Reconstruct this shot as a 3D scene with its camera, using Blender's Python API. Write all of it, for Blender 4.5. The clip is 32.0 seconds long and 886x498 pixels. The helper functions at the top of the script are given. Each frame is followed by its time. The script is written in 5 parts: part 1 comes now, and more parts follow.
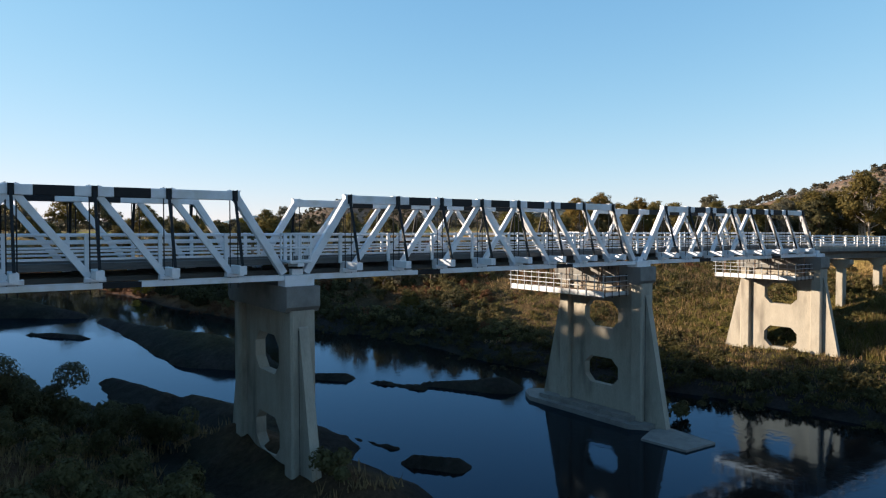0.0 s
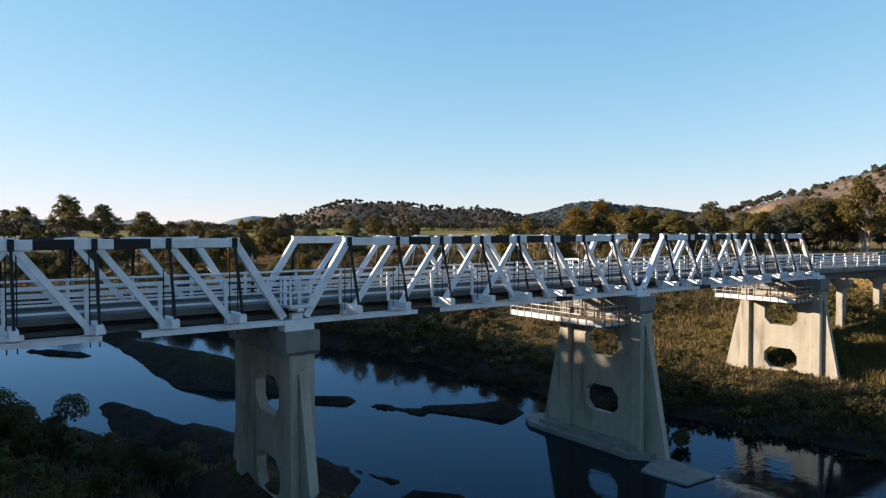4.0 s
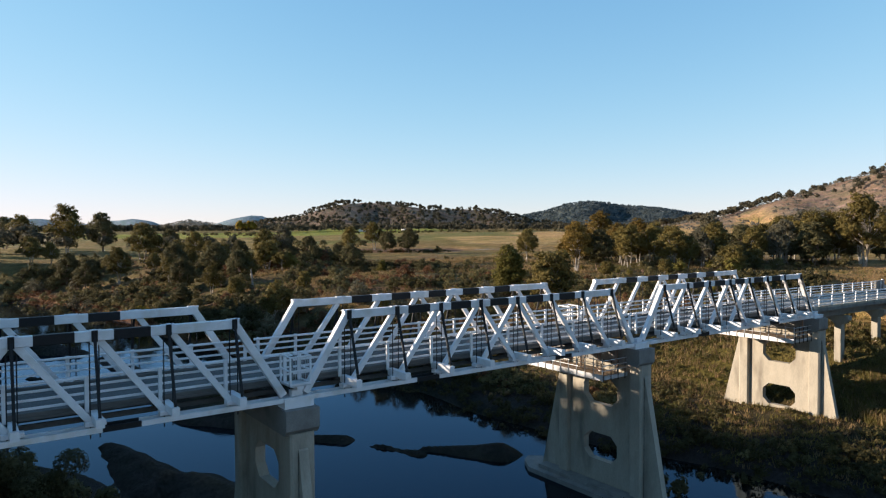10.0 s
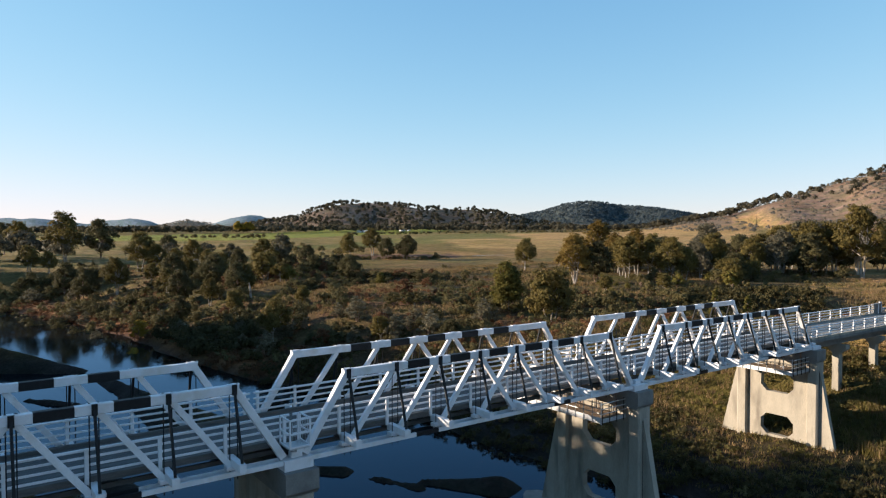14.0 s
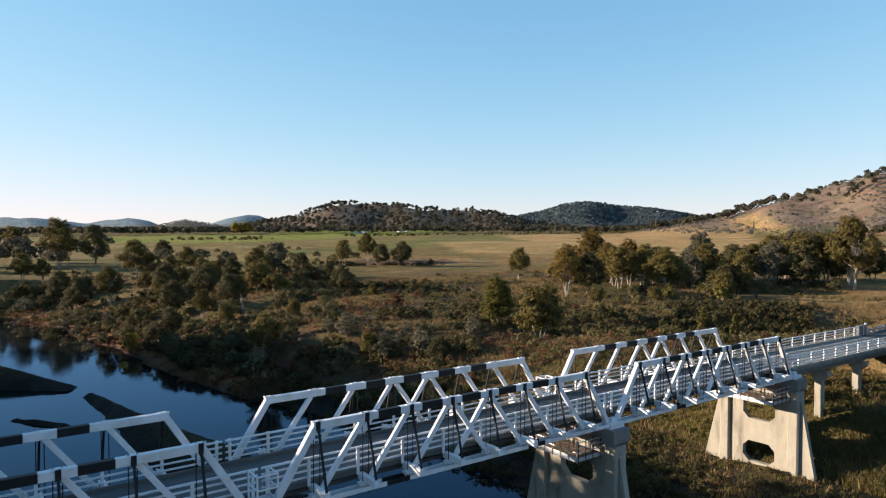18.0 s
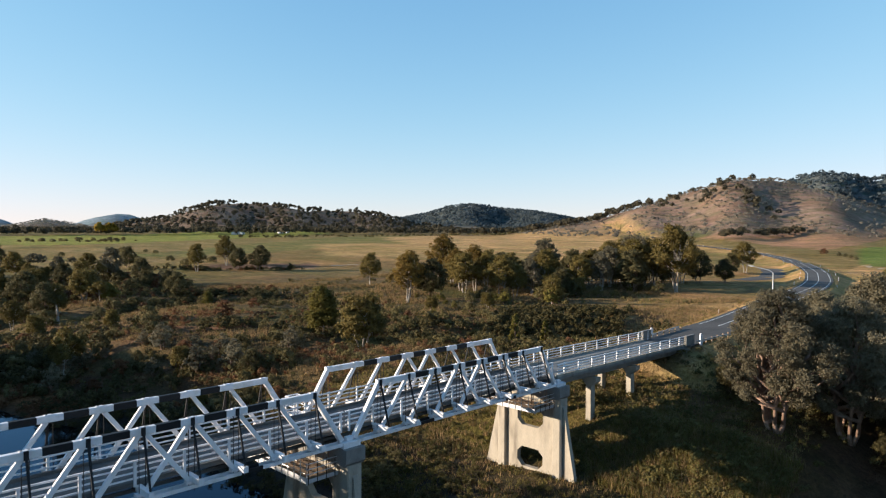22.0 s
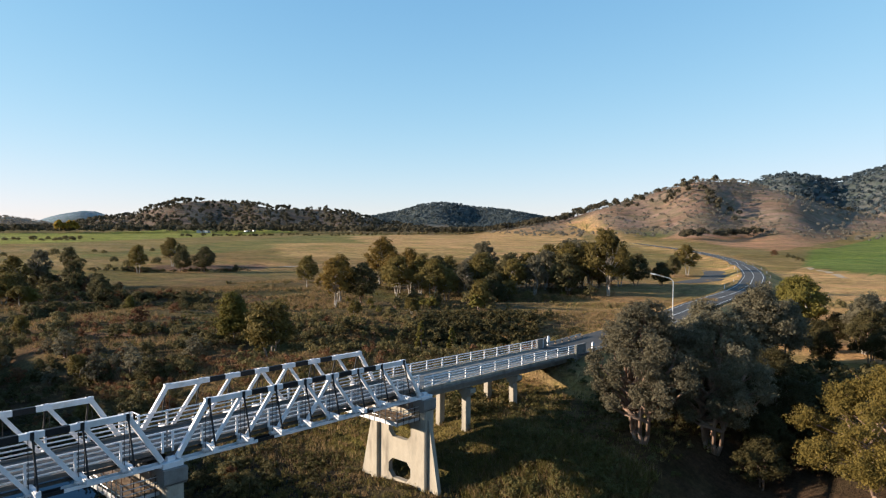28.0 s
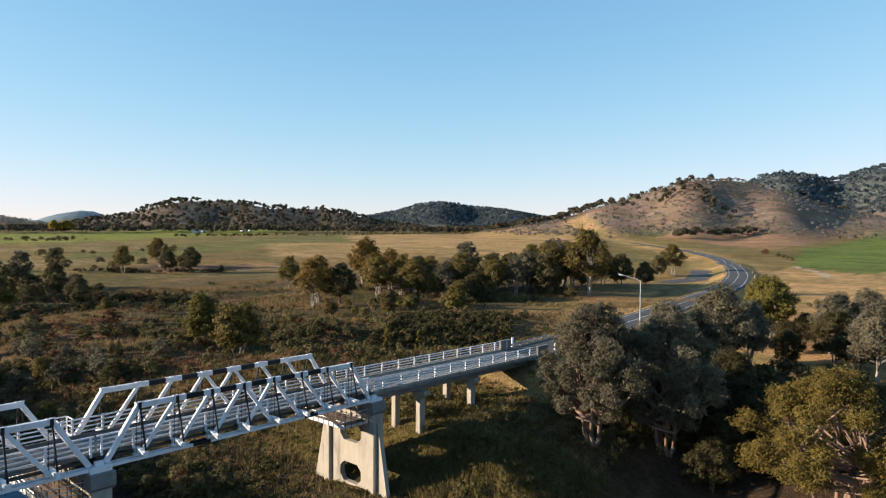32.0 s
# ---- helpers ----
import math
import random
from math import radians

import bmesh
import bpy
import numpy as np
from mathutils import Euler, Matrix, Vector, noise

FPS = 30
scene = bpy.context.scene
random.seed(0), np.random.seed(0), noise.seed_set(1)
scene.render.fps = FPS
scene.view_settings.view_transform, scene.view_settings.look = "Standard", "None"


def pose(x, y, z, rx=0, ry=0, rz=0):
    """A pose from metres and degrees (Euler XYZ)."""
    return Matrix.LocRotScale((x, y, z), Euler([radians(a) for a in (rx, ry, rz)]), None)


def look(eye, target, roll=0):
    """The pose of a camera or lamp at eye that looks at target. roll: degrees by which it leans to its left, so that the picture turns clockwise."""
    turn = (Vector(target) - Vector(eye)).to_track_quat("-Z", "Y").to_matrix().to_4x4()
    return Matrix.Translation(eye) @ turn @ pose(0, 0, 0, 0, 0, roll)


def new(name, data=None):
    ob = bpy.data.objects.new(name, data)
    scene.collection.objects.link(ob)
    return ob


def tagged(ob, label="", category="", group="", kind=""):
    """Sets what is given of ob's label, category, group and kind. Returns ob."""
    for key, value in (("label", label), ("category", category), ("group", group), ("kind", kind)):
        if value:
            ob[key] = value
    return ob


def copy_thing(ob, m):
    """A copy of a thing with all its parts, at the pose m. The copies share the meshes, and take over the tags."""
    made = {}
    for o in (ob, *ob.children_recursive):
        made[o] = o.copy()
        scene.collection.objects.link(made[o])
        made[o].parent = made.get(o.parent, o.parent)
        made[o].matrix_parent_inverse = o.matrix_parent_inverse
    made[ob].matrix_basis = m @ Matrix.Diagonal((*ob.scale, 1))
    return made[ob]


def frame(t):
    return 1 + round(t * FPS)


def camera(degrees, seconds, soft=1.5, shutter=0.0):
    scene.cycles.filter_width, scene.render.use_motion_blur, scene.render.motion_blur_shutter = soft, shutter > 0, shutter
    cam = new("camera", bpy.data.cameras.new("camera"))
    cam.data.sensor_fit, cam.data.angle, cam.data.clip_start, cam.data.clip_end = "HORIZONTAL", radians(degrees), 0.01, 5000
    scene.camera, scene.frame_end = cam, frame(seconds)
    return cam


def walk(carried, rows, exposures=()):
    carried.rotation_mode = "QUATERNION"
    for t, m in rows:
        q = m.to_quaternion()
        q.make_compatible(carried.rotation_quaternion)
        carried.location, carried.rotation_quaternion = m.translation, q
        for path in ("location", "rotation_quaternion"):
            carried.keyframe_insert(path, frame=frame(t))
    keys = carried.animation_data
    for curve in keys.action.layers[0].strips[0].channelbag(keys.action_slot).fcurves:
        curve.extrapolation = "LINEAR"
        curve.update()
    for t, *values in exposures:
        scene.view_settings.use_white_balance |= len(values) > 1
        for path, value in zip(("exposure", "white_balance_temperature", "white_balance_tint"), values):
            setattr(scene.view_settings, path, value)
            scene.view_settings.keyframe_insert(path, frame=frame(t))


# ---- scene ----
cam = camera(66.3, 32.0, 1.2)
METRES, EYE, TILT, LEAN, TURN = 42.1, 15.0, 0.0, 0.0, -36.04
ROWS = [
    (0.0, 0.0, 0.0, 0.0, -0.0, -1.76, 0.15),
    (0.5, -0.0, 0.0001, 0.008, 0.0, -1.76, 0.14),
    (1.0, 0.0001, 0.0, 0.0159, 0.01, -1.76, 0.15),
    (1.5, 0.0002, 0.0003, 0.0239, 0.02, -1.77, 0.16),
    (2.0, 0.0003, 0.0004, 0.0312, 0.03, -1.76, 0.18),
    (2.5, 0.0003, 0.0006, 0.0366, 0.03, -1.76, 0.2),
    (3.0, 0.0003, 0.0009, 0.0422, 0.03, -1.75, 0.21),
    (3.5, 0.0007, 0.0011, 0.0478, 0.03, -1.76, 0.23),
    (5.5, 0.0013, 0.0015, 0.0764, -0.0, -1.84, 0.26),
    (6.0, 0.0014, 0.0012, 0.083, -0.0, -1.83, 0.28),
    (6.5, 0.0011, 0.0016, 0.0911, -0.01, -1.82, 0.28),
    (7.0, 0.0008, 0.0023, 0.0993, -0.01, -1.83, 0.27),
    (7.5, 0.0005, 0.0027, 0.1073, -0.02, -1.84, 0.25),
    (8.0, 0.0002, 0.003, 0.1153, -0.03, -1.86, 0.25),
    (8.5, 0.0001, 0.0032, 0.1236, -0.04, -1.87, 0.23),
    (9.0, 0.0003, 0.0034, 0.1325, -0.06, -1.89, 0.23),
    (9.5, 0.0004, 0.0032, 0.1413, -0.08, -1.89, 0.24),
    (10.0, 0.0003, 0.0028, 0.1505, -0.09, -1.88, 0.25),
    (10.5, 0.0004, 0.0026, 0.1597, -0.11, -1.89, 0.25),
    (11.0, 0.0006, 0.0025, 0.1688, -0.13, -1.89, 0.26),
    (11.5, 0.001, 0.0025, 0.1783, -0.14, -1.9, 0.26),
    (12.0, 0.0007, 0.0025, 0.1876, -0.17, -1.9, 0.28),
    (12.5, -0.0001, 0.003, 0.1975, -0.19, -1.92, 0.27),
    (13.0, -0.0005, 0.0041, 0.2076, -0.22, -1.93, 0.25),
    (13.5, -0.0011, 0.0041, 0.2177, -0.24, -1.94, 0.22),
    (14.0, -0.0012, 0.0042, 0.2278, -0.25, -1.95, 0.22),
    (14.5, -0.0012, 0.0047, 0.238, -0.27, -1.96, 0.22),
    (16.5, 0.0016, 0.0036, 0.2766, -0.33, -1.97, 0.29),
    (17.0, 0.0066, 0.0029, 0.2839, -0.35, -1.97, 0.25),
    (17.5, 0.0171, 0.0022, 0.2909, -0.36, -1.97, 0.2),
    (18.0, 0.0374, 0.0017, 0.298, -0.36, -1.98, 0.12),
    (18.5, 0.0703, 0.0012, 0.3053, -0.37, -1.98, 0.04),
    (19.0, 0.1093, -0.0003, 0.3108, -1.28, -1.95, -0.06),
    (19.5, 0.1476, -0.0007, 0.3121, -5.84, -1.92, -0.17),
    (20.0, 0.1828, -0.0004, 0.3143, -7.48, -1.91, -0.17),
    (20.5, 0.2186, -0.0021, 0.3186, -7.88, -1.91, -0.18),
    (21.0, 0.2527, -0.0042, 0.3225, -8.54, -1.9, -0.17),
    (21.5, 0.2848, -0.0067, 0.3267, -9.21, -1.9, -0.18),
    (22.0, 0.3153, -0.0091, 0.3299, -9.75, -1.9, -0.19),
    (22.5, 0.3441, -0.0118, 0.3331, -10.27, -1.91, -0.2),
    (23.0, 0.3709, -0.0146, 0.336, -10.64, -1.92, -0.23),
    (23.5, 0.3959, -0.018, 0.3387, -10.88, -1.93, -0.27),
    (24.0, 0.4198, -0.0217, 0.3415, -11.1, -1.94, -0.29),
    (24.5, 0.4426, -0.0257, 0.3449, -11.34, -1.95, -0.32),
    (25.0, 0.465, -0.0297, 0.3484, -11.56, -1.96, -0.35),
    (25.5, 0.4865, -0.0339, 0.3516, -11.72, -1.97, -0.36),
    (27.5, 0.5642, -0.053, 0.3655, -11.92, -2.03, -0.42),
    (28.0, 0.582, -0.0572, 0.3681, -11.93, -2.04, -0.42),
    (28.5, 0.5992, -0.0608, 0.3708, -11.95, -2.04, -0.42),
    (29.0, 0.6163, -0.0642, 0.3732, -11.96, -2.05, -0.41),
    (29.5, 0.6329, -0.0674, 0.3756, -11.97, -2.06, -0.39),
    (30.0, 0.6488, -0.0704, 0.3773, -11.98, -2.07, -0.37),
    (30.5, 0.6638, -0.0726, 0.3777, -12.0, -2.08, -0.35),
    (31.0, 0.6781, -0.0741, 0.3775, -12.02, -2.08, -0.34),
    (31.5, 0.6918, -0.0754, 0.3767, -12.04, -2.09, -0.34),
    (32.0, 0.7049, -0.0771, 0.3759, -12.05, -2.1, -0.33),
]
walk(cam, [(t, pose(0, 0, EYE, TILT, LEAN, TURN) @ pose(METRES * x, METRES * y, METRES * z, 90 + pitch, roll, yaw)) for t, x, y, z, yaw, pitch, roll in ROWS],
     exposures=[(0.0, 1.36, 5450, 9), (32.0, 1.36, 5450, 9)])

# ---- world, sun and exposure ----
SUN_TO = Vector((-0.725, 0.689, 0.0)).normalized()
SUN_EL = radians(14.0)
world = bpy.data.worlds.new("evening_sky")
scene.world = world
world.use_nodes = True
wn = world.node_tree.nodes
sky = wn.new("ShaderNodeTexSky")
sky.sky_type = "NISHITA"
sky.sun_disc = False
sky.sun_elevation = SUN_EL
sky.sun_rotation = math.atan2(SUN_TO.x, SUN_TO.y) % (2 * math.pi)
sky.altitude = 1200
sky.air_density = 1.0
sky.dust_density = 0.0
sky.ozone_density = 1.0
wn["Background"].inputs["Strength"].default_value = 0.085
# clear autumn evening: the blue holds up high, the horizon pales to a warm white
split, merge = wn.new("ShaderNodeSeparateColor"), wn.new("ShaderNodeCombineColor")
world.node_tree.links.new(sky.outputs["Color"], split.inputs["Color"])
for band, power, gain, knee in (("Red", 0.94, 1.15, 0.10), ("Green", 1.0, 1.77, 0.298), ("Blue", 0.76, 2.46, 0.40)):
    curve, scale_up, bend, even = [wn.new("ShaderNodeMath") for _ in range(4)]
    curve.operation, scale_up.operation, bend.operation, even.operation = "POWER", "MULTIPLY", "MULTIPLY_ADD", "DIVIDE"
    curve.inputs[1].default_value, scale_up.inputs[1].default_value = power, gain
    bend.inputs[1].default_value, bend.inputs[2].default_value = knee, 1.0
    world.node_tree.links.new(split.outputs[band], curve.inputs[0])
    world.node_tree.links.new(curve.outputs[0], scale_up.inputs[0])
    world.node_tree.links.new(curve.outputs[0], bend.inputs[0])
    world.node_tree.links.new(scale_up.outputs[0], even.inputs[0])
    world.node_tree.links.new(bend.outputs[0], even.inputs[1])
    world.node_tree.links.new(even.outputs[0], merge.inputs[band])
world.node_tree.links.new(merge.outputs["Color"], wn["Background"].inputs["Color"])
sun = new("sun", bpy.data.lights.new("sun", "SUN"))
sun.data.energy = 5.0
sun.data.angle = radians(0.53)
sun.data.color = (1.0, 0.76, 0.50)
to_sun = Vector((SUN_TO.x * math.cos(SUN_EL), SUN_TO.y * math.cos(SUN_EL), math.sin(SUN_EL)))
sun.matrix_world = look(to_sun * 300, (0, 0, 0))


# ---- materials ----
def mat(name, c1, c2, rough=0.7, metal=0.0, scale=3.0, fine=30.0, bump=0.2, stretch=(1, 1, 1), vary=0.0, island=0.0, spec=0.5, stain=None, stain_scale=0.6):
    """Two tones mixed by a broad and a fine noise, with fine relief; stain: a third tone in patches."""
    m = bpy.data.materials.new(name)
    m.use_nodes = True
    n, l = m.node_tree.nodes, m.node_tree.links
    b = n["Principled BSDF"]
    b.inputs["Roughness"].default_value = rough
    b.inputs["Metallic"].default_value = metal
    b.inputs["Specular IOR Level"].default_value = spec
    co = n.new("ShaderNodeTexCoord")
    mp = n.new("ShaderNodeMapping")
    mp.inputs["Scale"].default_value = stretch
    l.new(co.outputs["Object"], mp.inputs["Vector"])
    big, small = n.new("ShaderNodeTexNoise"), n.new("ShaderNodeTexNoise")
    for t, s, d in ((big, scale, 4), (small, fine, 6)):
        t.inputs["Scale"].default_value = s
        t.inputs["Detail"].default_value = d
        t.inputs["Roughness"].default_value = 0.65
        l.new(mp.outputs["Vector"], t.inputs["Vector"])
    add = n.new("ShaderNodeMath")
    add.operation = "MULTIPLY_ADD"
    add.inputs[1].default_value = 0.5
    l.new(small.outputs["Fac"], add.inputs[0])
    half = n.new("ShaderNodeMath")
    half.operation = "MULTIPLY"
    half.inputs[1].default_value = 0.5
    l.new(big.outputs["Fac"], half.inputs[0])
    l.new(half.outputs[0], add.inputs[2])
    ramp = n.new("ShaderNodeValToRGB")
    ramp.color_ramp.elements[0].position, ramp.color_ramp.elements[1].position = 0.36, 0.64
    ramp.color_ramp.elements[0].color, ramp.color_ramp.elements[1].color = (*c1, 1), (*c2, 1)
    l.new(add.outputs[0], ramp.inputs["Fac"])
    out = ramp.outputs["Color"]
    if stain:
        st = n.new("ShaderNodeTexNoise")
        st.inputs["Scale"].default_value = stain_scale
        st.inputs["Detail"].default_value = 7
        l.new(mp.outputs["Vector"], st.inputs["Vector"])
        sr = n.new("ShaderNodeValToRGB")
        sr.color_ramp.elements[0].position, sr.color_ramp.elements[1].position = 0.50, 0.72
        l.new(st.outputs["Fac"], sr.inputs["Fac"])
        mx = n.new("ShaderNodeMix")
        mx.data_type = "RGBA"
        mx.inputs[7].default_value = (*stain, 1)
        l.new(sr.outputs["Color"], mx.inputs[0])
        l.new(out, mx.inputs[6])
        out = mx.outputs[2]
    if vary or island:
        hs = n.new("ShaderNodeHueSaturation")
        src = n.new("ShaderNodeNewGeometry").outputs["Random Per Island"] if island else n.new("ShaderNodeObjectInfo").outputs["Random"]
        k = island or vary
        mr = n.new("ShaderNodeMapRange")
        mr.inputs["To Min"].default_value, mr.inputs["To Max"].default_value = 1 - k, 1 + k
        l.new(src, mr.inputs["Value"])
        l.new(mr.outputs[0], hs.inputs["Value"])
        l.new(out, hs.inputs["Color"])
        out = hs.outputs["Color"]
    l.new(out, b.inputs["Base Color"])
    if bump:
        bp = n.new("ShaderNodeBump")
        bp.inputs["Strength"].default_value = bump
        bp.inputs["Distance"].default_value = 0.05
        l.new(small.outputs["Fac"], bp.inputs["Height"])
        l.new(bp.outputs[0], b.inputs["Normal"])
    return m


def leaf(name, c1, c2, through_light=0.34, vary=0.2):
    """Foliage: leaf by leaf tone, patch by patch tone, and some light that passes through the leaves."""
    m = mat(name, c1, c2, 0.6, 0, 0.35, 2.5, 0, island=0.2, spec=0.06)
    n, l = m.node_tree.nodes, m.node_tree.links
    b = n["Principled BSDF"]
    col = b.inputs["Base Color"].links[0].from_socket
    hs = n.new("ShaderNodeHueSaturation")
    mr = n.new("ShaderNodeMapRange")
    mr.inputs["To Min"].default_value, mr.inputs["To Max"].default_value = 1 - vary, 1 + vary
    l.new(n.new("ShaderNodeObjectInfo").outputs["Random"], mr.inputs["Value"])
    l.new(mr.outputs[0], hs.inputs["Value"])
    l.new(col, hs.inputs["Color"])
    l.new(hs.outputs["Color"], b.inputs["Base Color"])
    tr = n.new("ShaderNodeBsdfTranslucent")
    l.new(hs.outputs["Color"], tr.inputs["Color"])
    mx = n.new("ShaderNodeMixShader")
    mx.inputs[0].default_value = through_light
    l.new(b.outputs[0], mx.inputs[1])
    l.new(tr.outputs[0], mx.inputs[2])
    l.new(mx.outputs[0], n["Material Output"].inputs["Surface"])
    return m


WHITE = mat("white_bridge_paint", (0.60, 0.585, 0.60), (0.72, 0.705, 0.715), 0.5, 0, 2.0, 25, 0.1, stain=(0.56, 0.53, 0.50), stain_scale=1.3)
BLACK = mat("black_paint", (0.005, 0.005, 0.006), (0.016, 0.016, 0.018), 0.6, 0, 3, 40, 0.1, spec=0.25)
STEEL = mat("galvanised_steel", (0.42, 0.43, 0.44), (0.58, 0.59, 0.60), 0.45, 0.6, 4, 40, 0.05)
CONCRETE = mat("weathered_concrete", (0.255, 0.225, 0.178), (0.36, 0.315, 0.248), 0.85, 0, 1.2, 14, 0.25, stretch=(1, 1, 0.3), stain=(0.165, 0.141, 0.110), stain_scale=0.8)
CAPSTONE = mat("grey_concrete", (0.145, 0.135, 0.122), (0.22, 0.207, 0.187), 0.85, 0, 1.2, 14, 0.25, stain=(0.12, 0.11, 0.10), stain_scale=0.8)
DECKING = mat("grey_deck_timber", (0.06, 0.057, 0.054), (0.12, 0.113, 0.105), 0.8, 0, 0.8, 12, 0.4, stretch=(0.15, 3, 1))
ASPHALT = mat("worn_asphalt", (0.055, 0.054, 0.053), (0.10, 0.097, 0.093), 0.95, 0, 0.15, 20, 0.3, spec=0.15)
ROADPAINT = mat("road_paint", (0.6, 0.6, 0.58), (0.78, 0.78, 0.75), 0.6, 0, 1, 20, 0.1)
ROADDECK = mat("pale_worn_bitumen", (0.15, 0.138, 0.120), (0.24, 0.222, 0.195), 0.9, 0, 0.4, 16, 0.2, stain=(0.13, 0.122, 0.112), stain_scale=0.3)
DIRT = mat("pale_dirt", (0.30, 0.22, 0.14), (0.44, 0.34, 0.22), 0.95, 0, 0.6, 8, 0.3)
REFLECT = mat("red_reflector", (0.45, 0.03, 0.02), (0.6, 0.05, 0.03), 0.2, 0, 3, 20, 0)
LENS = mat("frosted_lamp_glass", (0.7, 0.7, 0.68), (0.8, 0.8, 0.78), 0.25, 0, 3, 20, 0)
TIMBER = mat("brown_timber", (0.16, 0.11, 0.07), (0.30, 0.21, 0.13), 0.75, 0, 1, 20, 0.3)
BARK = mat("pale_gum_bark", (0.17, 0.14, 0.11), (0.36, 0.31, 0.26), 0.8, 0, 1.2, 10, 0.5, stretch=(1, 1, 0.3))
DARKBARK = mat("brown_bark", (0.12, 0.075, 0.052), (0.27, 0.175, 0.12), 0.85, 0, 1.2, 10, 0.6, stretch=(1, 1, 0.3))
LEAF_GREY = leaf("grey_green_leaves", (0.086, 0.076, 0.047), (0.178, 0.154, 0.098))
LEAF_OLIVE = leaf("olive_leaves", (0.083, 0.067, 0.020), (0.171, 0.128, 0.038))
# low leaf tone that carries the shade of grove and bank foot
LEAF_DARK = leaf("shade_dark_leaves", (0.042, 0.036, 0.015), (0.092, 0.076, 0.031))
# low sun's gold put into the leaf colour of the lit gums
LEAF_GOLD = leaf("gold_lit_leaves", (0.102, 0.070, 0.017), (0.204, 0.131, 0.032))
LEAF_LIME = leaf("lime_leaves", (0.098, 0.086, 0.020), (0.185, 0.152, 0.036))
LEAF_YELLOW = leaf("yellow_leaves", (0.207, 0.135, 0.018), (0.342, 0.234, 0.036))
LEAF_WATTLE = leaf("wattle_leaves", (0.086, 0.066, 0.016), (0.185, 0.136, 0.034))
# darker gum tone; the shaded side of crowns is in this colour
LEAF_DEEP = leaf("deep_shaded_green_leaves", (0.061, 0.054, 0.023), (0.126, 0.106, 0.047))
LEAF_RUST = leaf("rusty_leaves", (0.087, 0.044, 0.020), (0.175, 0.087, 0.043))
SCRUB = leaf("scrub_leaves", (0.084, 0.070, 0.028), (0.165, 0.134, 0.056))
WEED = leaf("green_weed_leaves", (0.078, 0.070, 0.023), (0.155, 0.130, 0.046))
STRAW = leaf("dry_grass", (0.126, 0.081, 0.040), (0.257, 0.176, 0.085), 0.35)
GREENGRASS = leaf("green_grass", (0.098, 0.084, 0.024), (0.185, 0.150, 0.046), 0.4)
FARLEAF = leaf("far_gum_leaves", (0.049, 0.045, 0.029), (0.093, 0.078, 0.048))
# far forest leaves tinted blue-grey for distance haze
HAZE_LEAF = leaf("hazed_gum_leaves", (0.077, 0.097, 0.106), (0.117, 0.140, 0.149), 0.5)
# hill trees lightened: haze put into the leaf colour
HILLLEAF = leaf("hazed_hill_leaves", (0.165, 0.150, 0.122), (0.240, 0.214, 0.172), 0.5)

WATER = bpy.data.materials.new("river_water")
WATER.use_nodes = True
wt, wl = WATER.node_tree.nodes, WATER.node_tree.links
wt.remove(wt["Principled BSDF"])
wdi, wgl, wfr, wmx = wt.new("ShaderNodeBsdfDiffuse"), wt.new("ShaderNodeBsdfGlossy"), wt.new("ShaderNodeFresnel"), wt.new("ShaderNodeMixShader")
wdi.inputs["Color"].default_value = (0.010, 0.008, 0.007, 1)
wgl.inputs["Color"].default_value = (0.50, 0.70, 1.0, 1)
wgl.inputs["Roughness"].default_value = 0.05
wfr.inputs["IOR"].default_value = 1.25
wl.new(wfr.outputs[0], wmx.inputs[0])
wl.new(wdi.outputs[0], wmx.inputs[1])
wl.new(wgl.outputs[0], wmx.inputs[2])
wl.new(wmx.outputs[0], wt["Material Output"].inputs["Surface"])
wco = wt.new("ShaderNodeTexCoord")
wno = wt.new("ShaderNodeTexNoise")
wno.inputs["Scale"].default_value = 1.6
wno.inputs["Detail"].default_value = 3
wl.new(wco.outputs["Object"], wno.inputs["Vector"])
wpa = wt.new("ShaderNodeTexNoise")
wpa.inputs["Scale"].default_value = 0.05
wl.new(wco.outputs["Object"], wpa.inputs["Vector"])
wmr = wt.new("ShaderNodeMapRange")
wmr.inputs["From Min"].default_value, wmr.inputs["From Max"].default_value = 0.48, 0.7
wmr.inputs["To Min"].default_value, wmr.inputs["To Max"].default_value = 0.04, 0.22
wl.new(wpa.outputs["Fac"], wmr.inputs["Value"])
wbp = wt.new("ShaderNodeBump")
wbp.inputs["Distance"].default_value = 0.1
wl.new(wmr.outputs[0], wbp.inputs["Strength"])
wl.new(wno.outputs["Fac"], wbp.inputs["Height"])
for w in (wdi, wgl, wfr):
    wl.new(wbp.outputs[0], w.inputs["Normal"])

GROUND = bpy.data.materials.new("ground_cover")
GROUND.use_nodes = True
gt, gl = GROUND.node_tree.nodes, GROUND.node_tree.links
gb = gt["Principled BSDF"]
gb.inputs["Roughness"].default_value = 0.95
gb.inputs["Specular IOR Level"].default_value = 0.1
gat = gt.new("ShaderNodeVertexColor")
gat.layer_name = "cover"
gco = gt.new("ShaderNodeTexCoord")
prev = gat.outputs["Color"]
gmp = gt.new("ShaderNodeMapping")
gmp.inputs["Rotation"].default_value = (0, 0, 0.9)
gmp.inputs["Scale"].default_value = (1.0, 0.35, 1.0)
gl.new(gco.outputs["Object"], gmp.inputs["Vector"])
gpa = gt.new("ShaderNodeTexNoise")
gpa.inputs["Scale"].default_value = 0.06
gpa.inputs["Detail"].default_value = 8
gpa.inputs["Roughness"].default_value = 0.72
gl.new(gmp.outputs["Vector"], gpa.inputs["Vector"])
